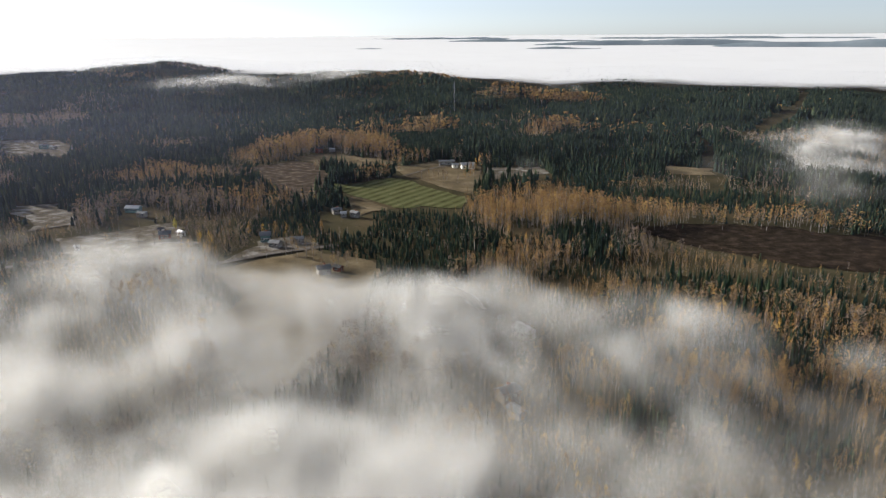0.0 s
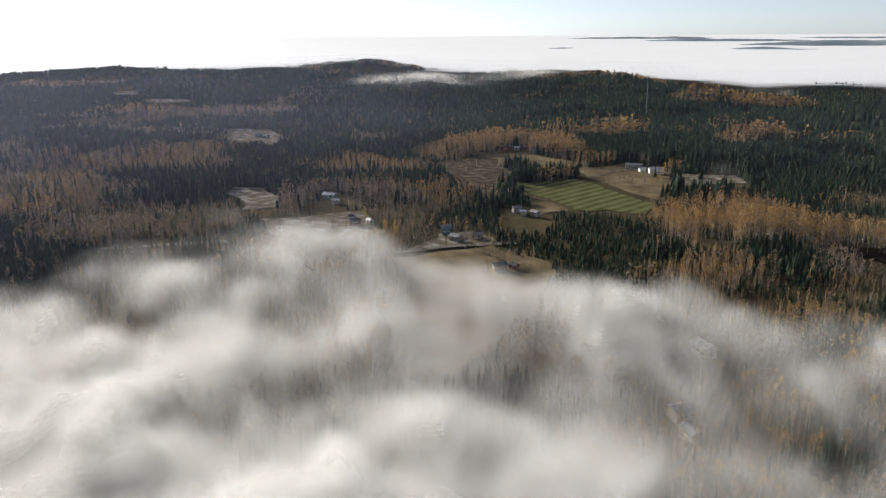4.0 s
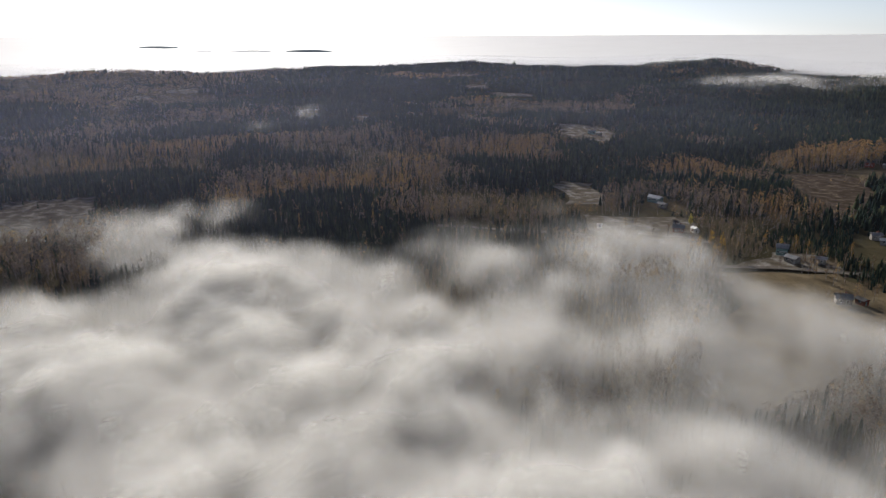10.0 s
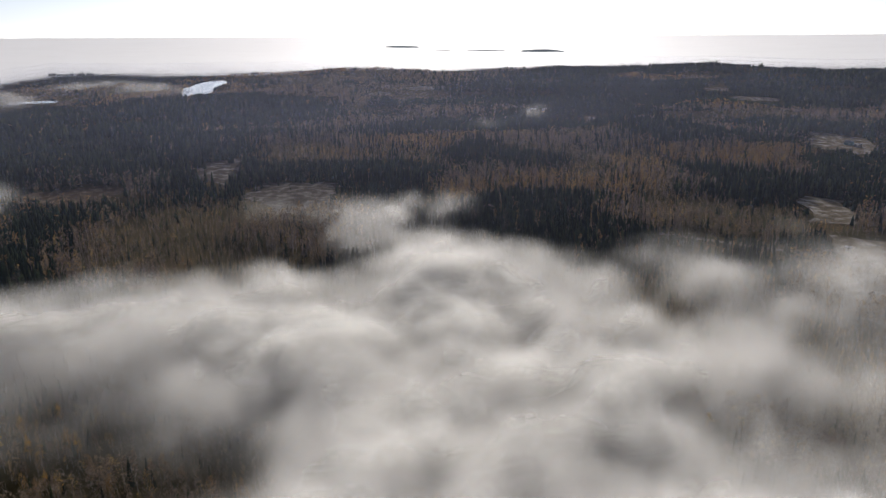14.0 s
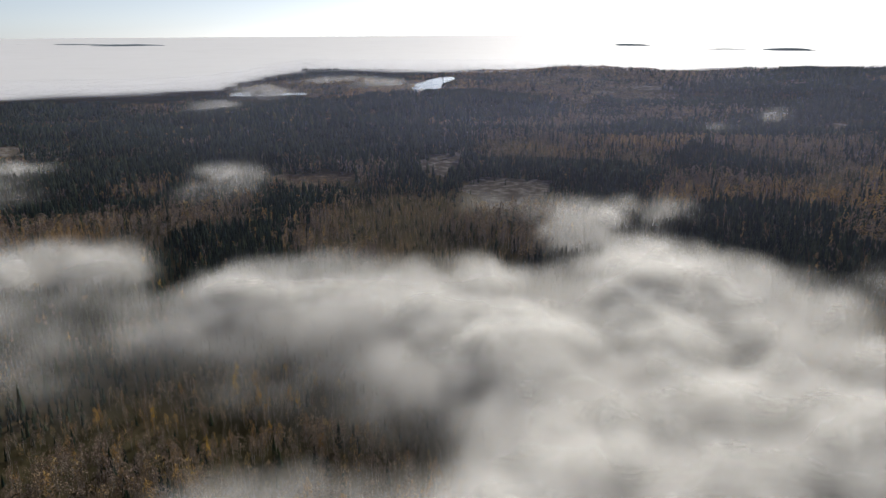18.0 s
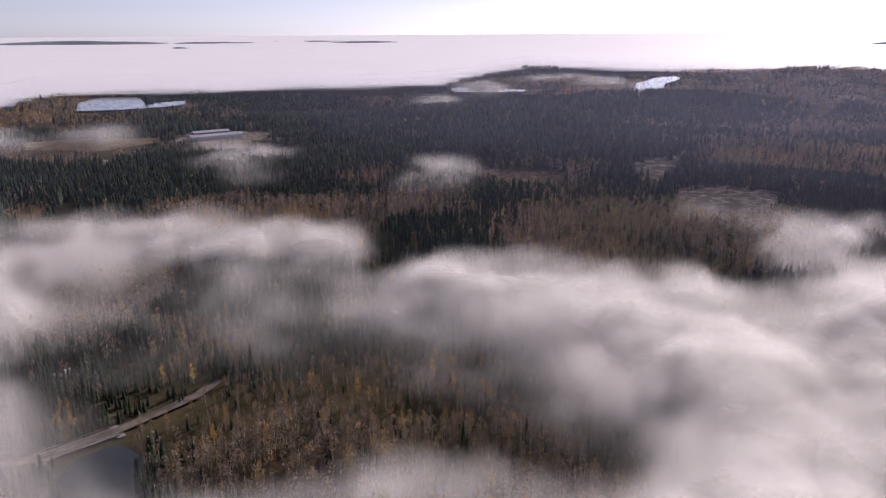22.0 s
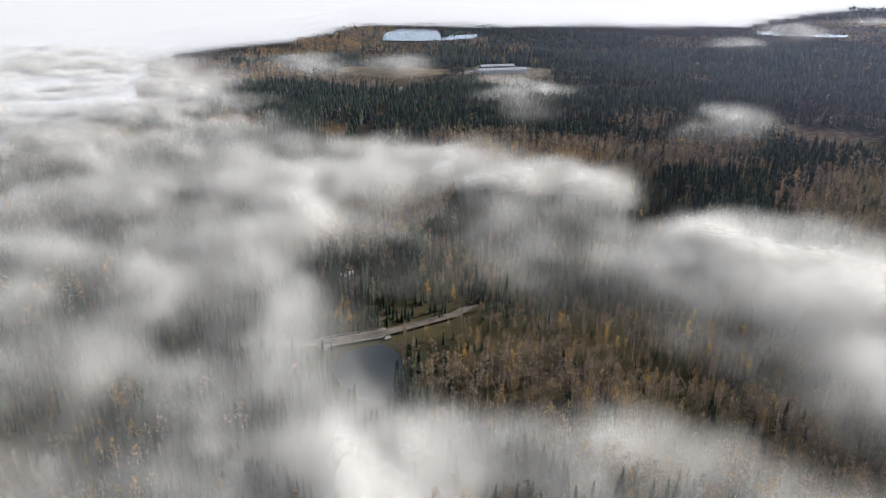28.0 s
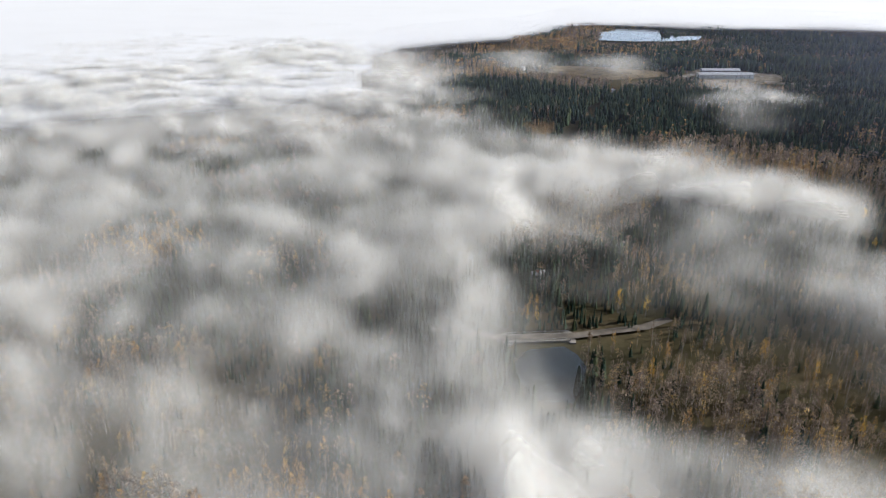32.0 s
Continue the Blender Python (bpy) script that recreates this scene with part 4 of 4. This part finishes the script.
for near, far, per_ha, detail in BELTS:
    count = int(per_ha * math.radians(206) / 2 * (far ** 2 - near ** 2) / 1e4)
    a = rng.uniform(-36, 170, count)
    r = np.sqrt(rng.uniform(near ** 2, far ** 2, count))
    keep = r < edge(a)
    a, r = a[keep], r[keep]
    x, y = flat(a, r)
    kind = wood_kind(x, y, rng)
    # nobody can see into the thickest fog: leave most of what it buries away
    if detail < 2:
        kind[(thickness(x, y) > 0.8) & (rng.random(len(x)) < 0.8)] = -1
    stand = 0.64 + 0.6 * smooth(0.43, 0.57, fbm(x, y, 85, 31, 3))
    old = np.zeros(len(x))
    for q, _ in ellipses(GOLDEN_STANDS, x, y):
        old = np.maximum(old, smooth(1.5, 0.7, q) * smooth(26, 8, a) * smooth(320, 440, r))
    for k, (name, label, cat, mats, tall) in enumerate([
            ("spruce_forest", "dark green spruce forest", "forest", [needles, dark_bark], 7.4 + 3.4 * smooth(420, 700, r)),
            ("golden_birch_wood", "birch wood in orange autumn leaf with pale trunks", "forest", [gold, bark], 9.5 + 7.0 * old),
            ("bare_birch_wood", "nearly bare brown birch wood with a few yellow crowns", "forest", [twigs, bark], 8.0)]):
        i = kind == k
        grow(name, label, cat, TEMPLATES[detail][k], mats, x[i], y[i], (tall * stand)[i] * rng.uniform(0.75, 1.2, i.sum()), rng)

# ---- valley fog ----
def sheet_part(x, y, z, cover, start):
    """One level of fog: corners, quads and cover where there is any."""
    k, n = x.shape
    ids = np.arange(n * k).reshape(k, n)
    quads = np.stack([ids[:-1, :-1], ids[:-1, 1:], ids[1:, 1:], ids[1:, :-1]], -1).reshape(-1, 4)
    c = cover.ravel()
    quads = quads[c[quads].max(1) > 0.006]
    used = np.unique(quads)
    remap = np.full(n * k, -1)
    remap[used] = np.arange(len(used)) + start
    return np.stack([x, y, z], -1).reshape(-1, 3)[used], remap[quads], c[used]


LEVELS = np.arange(1.5, 27, 1.25)      # heights of the fog's levels above the ground
aa, rr = np.meshgrid(np.arange(-38, 178, 0.7), np.geomspace(100, 2750, 185))
gx, gy = flat(aa, rr)
thick = thickness(gx, gy)
billow = 1 - np.abs(2 * fbm(gx, gy, 52, 61, 4) - 1) * 1.6
deep = 10.5 + 6.0 * smooth(0.1, 0.9, thick) + 6 * (billow - 0.55) * smooth(0.1, 0.6, thick) + 10 * (fbm(gx, gy, 26, 66, 4) - 0.5) * (1 - 0.7 * smooth(380, 800, rr))
body = -np.log(1 - 0.985 * np.clip((thick - 0.12) / 0.84, 0, 1)) * (0.7 + 0.6 * fbm(gx, gy, 60, 67, 4))
fog_v, fog_f, fog_d, start = [], [], [], 0
for number, level in enumerate(LEVELS):
    ragged = 10 * (fbm(gx + 1.2 * number, gy - 1.0 * number, 24, 71, 4) - 0.5)
    share = smooth(-4, 7, np.maximum(deep, 9) + ragged - level) * (0.45 + 0.55 * smooth(2, 9, level))
    z = land(gx, gy) + level
    v, f, c = sheet_part(gx, gy, z, 0.115 * share * body, start)
    fog_v.append(v)
    fog_f.append(f)
    fog_d.append(c)
    start += len(v)
fog_me = mesh_of("fog_bank", np.concatenate(fog_v), np.concatenate(fog_f), [fog], soft=True)
att = fog_me.attributes.new("fog_cover", "FLOAT", "POINT")
att.data.foreach_set("value", np.concatenate(fog_d).astype(np.float32))
tagged(new("fog_bank", fog_me), "white morning fog drifting low over the valley woods", "fog", kind="stuff")


# ---- the sea of fog out to the horizon ----
def sea_level(x, y):
    az, r = polar(x, y)
    return 14 + 4 * (fbm(x, y, 300, 81, 3) - 0.5) + 104 * np.clip((r - 2600) / 2350, 0, 1) ** 1.8


sea_turns, sea_rings = np.arange(0, 360, 1.0), np.geomspace(560, 4960, 100)
for lift, soft_edge in ((0.0, 0.2),):
    me, sx, sy = polar_sheet("sea_of_fog", sea_turns, sea_rings, lambda x, y: sea_level(x, y) + lift * (1 - smooth(3000, 4500, np.hypot(x, y))), [sea_fog])
    saz, sr = polar(sx, sy)
    shore = sr / edge(np.where(saz < -90, saz + 360, saz)) + 0.10 * (fbm(sx, sy, 150, 91, 4) - 0.5)
    dens = smooth(0.94, 0.94 + soft_edge, shore)
    att = me.attributes.new("fog_cover", "FLOAT", "POINT")
    att.data.foreach_set("value", dens.astype(np.float32).ravel())
    tagged(new("sea_of_fog", me), "level white sea of fog reaching the horizon", "fog", kind="stuff")


# ---- thin haze above the far woods ----
HAZE = [24.0, 33.0, 45.0]
for level in HAZE:
    aa, rr = np.meshgrid(np.arange(-40, 180, 2.0), np.geomspace(200, 3900, 74))
    hx, hy = flat(aa, rr)
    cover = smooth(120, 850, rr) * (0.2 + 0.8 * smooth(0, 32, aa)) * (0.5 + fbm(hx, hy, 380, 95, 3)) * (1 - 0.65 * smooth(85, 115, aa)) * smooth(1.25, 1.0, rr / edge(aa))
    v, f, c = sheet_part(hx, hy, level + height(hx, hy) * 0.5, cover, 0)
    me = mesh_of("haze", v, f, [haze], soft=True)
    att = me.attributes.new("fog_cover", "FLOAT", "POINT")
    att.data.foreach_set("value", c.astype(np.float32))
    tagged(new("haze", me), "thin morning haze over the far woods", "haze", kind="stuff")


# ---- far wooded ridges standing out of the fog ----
# pale blue-grey: the haze of distance is put into the woods' base colour
distant = surface("hazed_distant_forest", (0.15, 0.19, 0.23), (0.22, 0.26, 0.30), 220, fine=30, bump=0.1)
RIDGES = [  # middle turn, half span in degrees, degrees below the horizon, height
    (1.5, 8.0, 0.22, 9), (-6.0, 9.0, 0.42, 10), (-18.0, 13.0, 0.72, 24), (-28.0, 9.0, 0.85, 26), (-20.0, 14.0, 0.26, 10), (6.3, 1.9, 0.95, 10), (-9.0, 4.0, 1.0, 8),
    (58.0, 4.5, 1.10, 9), (52.0, 2.4, 1.16, 9), (63.0, 2.0, 0.8, 5), (101.0, 4.0, 0.52, 7), (111.0, 5.0, 0.5, 8), (122.0, 8.0, 0.45, 13), (114.3, 1.0, 0.83, 7), (104.5, 4.5, 0.42, 7)]
level_r = np.linspace(2700, 4900, 400)
level_dip = np.degrees(np.arctan((EYE - 14 - 104 * np.clip((level_r - 2600) / 2350, 0, 1) ** 1.8) / level_r))
for number, (mid, span, dip, tall) in enumerate(RIDGES):
    far = float(np.interp(-dip, -level_dip, level_r))
    along, across = np.linspace(-1, 1, 61), np.array([-1.0, -0.55, -0.2, 0.0, 0.3, 1.0])
    u, v = np.meshgrid(along, across)
    az, r = mid + span * u, far + 90 * v + 20 * u
    x, y = flat(az, r)
    rise = np.clip(1 - u ** 2, 0, 1) ** 0.6 * np.clip(1 - v ** 2, 0, 1) * (0.45 + 0.9 * fbm(x, y, 260, 120 + number, 4))
    z = float(EYE - math.tan(radians(dip)) * far) - 14 + (tall + 14) * rise
    ids = np.arange(u.size).reshape(u.shape)
    quads = np.stack([ids[:-1, :-1], ids[:-1, 1:], ids[1:, 1:], ids[1:, :-1]], -1).reshape(-1, 4)
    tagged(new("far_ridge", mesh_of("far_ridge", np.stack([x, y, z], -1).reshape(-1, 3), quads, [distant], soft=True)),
           "wooded ridge rising out of the fog, blue-grey haze put into its colour", "ridge", kind="structure")

# ---- the mast on the far woods ----
steel = surface("galvanised_steel", (0.25, 0.25, 0.26), (0.42, 0.42, 0.43), 2.0, rough=0.45, fine=0.2, metal=0.7, gloss=0.5)


def rod(a, b, thick, sides=5):
    bm = bmesh.new()
    a, b = Vector(a), Vector(b)
    turn = (b - a).to_track_quat("Z", "Y").to_matrix().to_4x4()
    bmesh.ops.create_cone(bm, cap_ends=True, segments=sides, radius1=thick, radius2=thick, depth=(b - a).length, matrix=Matrix.Translation((a + b) / 2) @ turn)
    return bm


mast = new("radio_mast")
mast.matrix_world = pose(9, 1101, float(height(9, 1101)))
MAST = 46.0
for k in range(3):
    a = radians(120 * k)
    part("leg", rod((0.8 * math.cos(a), 0.8 * math.sin(a), -0.5), (0.35 * math.cos(a), 0.35 * math.sin(a), MAST), 0.16), steel, mast)
for i in range(18):
    z0, z1 = MAST * i / 18, MAST * (i + 1) / 18
    q0, q1 = 0.8 - 0.45 * i / 18, 0.8 - 0.45 * (i + 1) / 18
    for k in range(3):
        a, b = radians(120 * k), radians(120 * (k + 1))
        part("brace", rod((q0 * math.cos(a), q0 * math.sin(a), z0), (q1 * math.cos(b), q1 * math.sin(b), z1), 0.06, 4), steel, mast)
part("antenna", rod((0, 0, MAST - 1), (0, 0, MAST + 3), 0.08), steel, mast)
tagged(mast, "slim steel lattice mast above the spruces", "mast")

# ---- the small road bridge ----
concrete = surface("bridge_concrete", (0.12, 0.115, 0.11), (0.22, 0.21, 0.20), 2.0, fine=0.3)
bridge = new("road_bridge")
bridge.matrix_world = pose(-180, -126.5, 0.55, 0, 0, math.degrees(math.atan2(15, -16)))
part("deck", box(-11, 11, -2.9, 2.9, -0.25, 0.25, 0.05), concrete, bridge)
part("abutment", box(-12.5, -10, -4.2, 4.2, -2.5, 0.0, 0.08), concrete, bridge)
part("abutment", box(10, 12.5, -4.2, 4.2, -2.5, 0.0, 0.08), concrete, bridge)
for side in (-2.75, 2.75):
    rail = part("rail", box(-11, 11, side - 0.06, side + 0.06, 0.95, 1.1, 0.02), steel, bridge)
    for i in range(9):
        px = -10.6 + 21.2 * i / 8
        part("rail_post", box(px - 0.06, px + 0.06, side - 0.06, side + 0.06, 0.25, 0.95), steel, rail)
tagged(bridge, "low concrete road bridge with steel rails over dark water", "bridge")

# ---- single trees that stand out ----
crown_gold = foliage("gold_crown", [(0.0, (0.20, 0.12, 0.045)), (0.5, (0.30, 0.18, 0.05)), (1.0, (0.48, 0.31, 0.05))], 0.45, single=True)
crown_bare = foliage("bare_crown", [(0.0, (0.10, 0.078, 0.062)), (0.7, (0.18, 0.135, 0.09)), (1.0, (0.26, 0.18, 0.08))], 0.3, single=True)
crown_green = foliage("green_crown", [(0.0, (0.014, 0.026, 0.018)), (0.6, (0.022, 0.038, 0.024)), (1.0, (0.042, 0.060, 0.030))], 0.15, single=True)


def limbed_trunk(rng, tall, thick, limbs, reach, low):
    """A tapered trunk with rising limbs."""
    v, f = [], []

    def taper(a, b, ra, rb, sides):
        a, b = np.array(a), np.array(b)
        d = (b - a) / np.linalg.norm(b - a)
        s = np.cross(d, [0.3, 0.9, 0.1])
        s /= np.linalg.norm(s)
        t = np.cross(d, s)
        i = len(v)
        for p, r in ((a, ra), (b, rb)):
            for k in range(sides):
                w = 6.283 * k / sides
                v.append(tuple(p + r * (math.cos(w) * s + math.sin(w) * t)))
        for k in range(sides):
            f.append((i + k, i + (k + 1) % sides, i + sides + (k + 1) % sides, i + sides + k))
    lean = rng.normal(size=2) * tall * 0.02
    taper((0, 0, -0.5), (lean[0] * 0.5, lean[1] * 0.5, tall * 0.5), thick, thick * 0.62, 6)
    taper((lean[0] * 0.5, lean[1] * 0.5, tall * 0.5), (lean[0], lean[1], tall * 0.97), thick * 0.62, thick * 0.1, 5)
    tips = []
    for _ in range(limbs):
        h, a = rng.uniform(low, 0.85) * tall, rng.random() * 6.283
        q = reach * tall * rng.uniform(0.5, 1.0) * (1.15 - h / tall)
        tip = (q * math.cos(a), q * math.sin(a), h + q * rng.uniform(0.6, 1.3))
        taper((lean[0] * h / tall, lean[1] * h / tall, h), tip, thick * 0.22, thick * 0.05, 3)
        tips.append(tip)
    return np.array(v), np.array(f), tips


def crown_mesh(name, rng, tall, tips, clumps, size, slim, wide, low, mat):
    v, f = [], []
    for i in range(clumps):
        if i % 3:
            tip = tips[rng.integers(len(tips))]
            c = np.array(tip) * rng.uniform(0.55, 1.05) * [1, 1, 0] + [0, 0, tip[2]] + rng.normal(size=3) * tall * 0.03
        else:
            h = rng.uniform(low, 1.0)
            q = wide * tall * math.sin(math.pi * min(1, (h - low) / (1 - low) * 0.85 + 0.12)) * math.sqrt(rng.random())
            a = rng.random() * 6.283
            c = np.array([q * math.cos(a), q * math.sin(a), h * tall])
        d1, d2 = rng.normal(size=3), rng.normal(size=3)
        d1[2] += 0.8
        d1, d2 = d1 / np.linalg.norm(d1) * size, d2 / np.linalg.norm(d2) * size * slim
        b = len(v)
        v += [c - d1, c + d2, c + d1, c - d2]
        f.append((b, b + 1, b + 2, b + 3))
    return mesh_of(name, np.array(v), np.array(f), [mat])


def broadleaf(kind, rng, tall, mat, clumps, size, slim, label, group):
    root = new(kind)
    tv, tf, tips = limbed_trunk(rng, tall, 0.16, 12, 0.16, 0.25)
    t = new("trunk", mesh_of("trunk", tv, tf, [bark], soft=True))
    c = new("crown", crown_mesh("crown", rng, tall, tips, clumps, size, slim, 0.14, 0.24, mat))
    t.parent = c.parent = root
    return tagged(root, label, "tree", group)


def conifer(kind, rng, tall, label, group):
    root = new(kind)
    v, f, _ = cone_tiers(rng, 12, 11, 0.17)
    bm = rod((0, 0, -0.5), (0, 0, tall * 0.9), 0.14)
    part("trunk", bm, dark_bark, root)
    c = new("crown", mesh_of("crown", v * tall, f, [crown_green]))
    c.parent = root
    return tagged(root, label, "tree", group)


tree_rng = np.random.default_rng(23)
PROTOS = {
    "bare": [broadleaf("birch", tree_rng, 11 + k, crown_bare, 170, 0.50, 0.16, "slender birch almost bare of leaves in the mist", "birches in the mist") for k in range(3)],
    "gold": [broadleaf("birch", tree_rng, 12 + k, crown_gold, 300, 0.19, 0.75, "birch with yellow autumn leaves", "golden birches") for k in range(3)],
    "green": [conifer("spruce", tree_rng, 12 + k, "dark green spruce with drooping branches", "single spruces") for k in range(3)],
}
GROVES = [  # kind, turns, distances, how many
    ("bare", 88, 121, 150, 240, 110), ("gold", 88, 121, 150, 250, 26), ("bare", 80, 98, 262, 310, 16), ("gold", 96, 116, 280, 400, 14),
    ("green", 104, 122, 250, 330, 34), ("gold", -31, -21, 190, 330, 34), ("green", -31, -18, 310, 370, 60), ("bare", 142, 166, 150, 200, 26),
    ("gold", 19, 24, 395, 445, 12), ("gold", 118, 127, 205, 250, 8), ("gold", -16, -3, 150, 190, 14)]
used = {k: 0 for k in PROTOS}
for kind, a0, a1, r0, r1, count in GROVES:
    for _ in range(count):
        for _ in range(30):
            az, r = tree_rng.uniform(a0, a1), math.sqrt(tree_rng.uniform(r0 ** 2, r1 ** 2))
            x, y = (float(c) for c in flat(az, r))
            if not any(inside(p, np.array([x]), np.array([y]))[0] for p in open_land):
                break
        i = used[kind]
        used[kind] += 1
        m = pose(x, y, float(height(x, y)), 0, 0, tree_rng.uniform(0, 360)) @ Matrix.Scale(tree_rng.uniform(0.5, 0.82), 4)
        proto = PROTOS[kind][i % 3]
        if i < 3:
            proto.matrix_basis = m
        else:
            t = copy_thing(proto, m)
            t.scale = m.to_scale()

# field trees that stand alone or in rows
willow = foliage("pale_yellow_leaves", [(0.0, (0.30, 0.27, 0.06)), (1.0, (0.42, 0.36, 0.09))], 0.45, single=True)
lone = broadleaf("willow", tree_rng, 9, willow, 260, 0.4, 0.8, "round yellow-green willow among the houses", "")
lone.matrix_basis = pose(-176, 438, float(height(-176, 438)))
farm_tree = broadleaf("farm_tree", tree_rng, 17, crown_bare, 320, 0.6, 0.25, "tall leafless tree beside the farm", "farm trees")
farm_tree.matrix_basis = pose(6, 686, float(height(6, 686)))
for x, y in ((11, 681), (30, 650), (38, 660), (-20, 690), (-26, 700), (-58, 668), (-66, 672)):
    copy_thing(farm_tree, pose(x, y, float(height(x, y)), 0, 0, x * 37))
for (x0, y0), (x1, y1), count, kind in (((-122, 648), (-62, 616), 16, "bare"), ((14, 596), (37, 690), 13, "gold"), ((-24, 606), (4, 592), 7, "bare"), ((-100, 380), (-60, 420), 8, "bare"), ((-96, 394), (-58, 362), 11, "bare"), ((-72, 345), (-46, 372), 6, "bare"), ((-240, 430), (-190, 460), 7, "bare"), ((-205, 402), (-150, 400), 6, "bare"), ((-125, 425), (-80, 420), 6, "gold"), ((20, 640), (60, 640), 5, "green"), ((-40, 690), (-10, 725), 5, "green")):
    for i in range(count):
        u = (i + tree_rng.uniform(-0.3, 0.3)) / max(1, count - 1)
        x, y = x0 + (x1 - x0) * u + tree_rng.normal() * 2, y0 + (y1 - y0) * u + tree_rng.normal() * 2
        t = copy_thing(PROTOS[kind][i % 3], pose(x, y, float(height(x, y)), 0, 0, i * 77))
        q = tree_rng.uniform(0.7, 1.0)
        t.scale = (q, q, q)
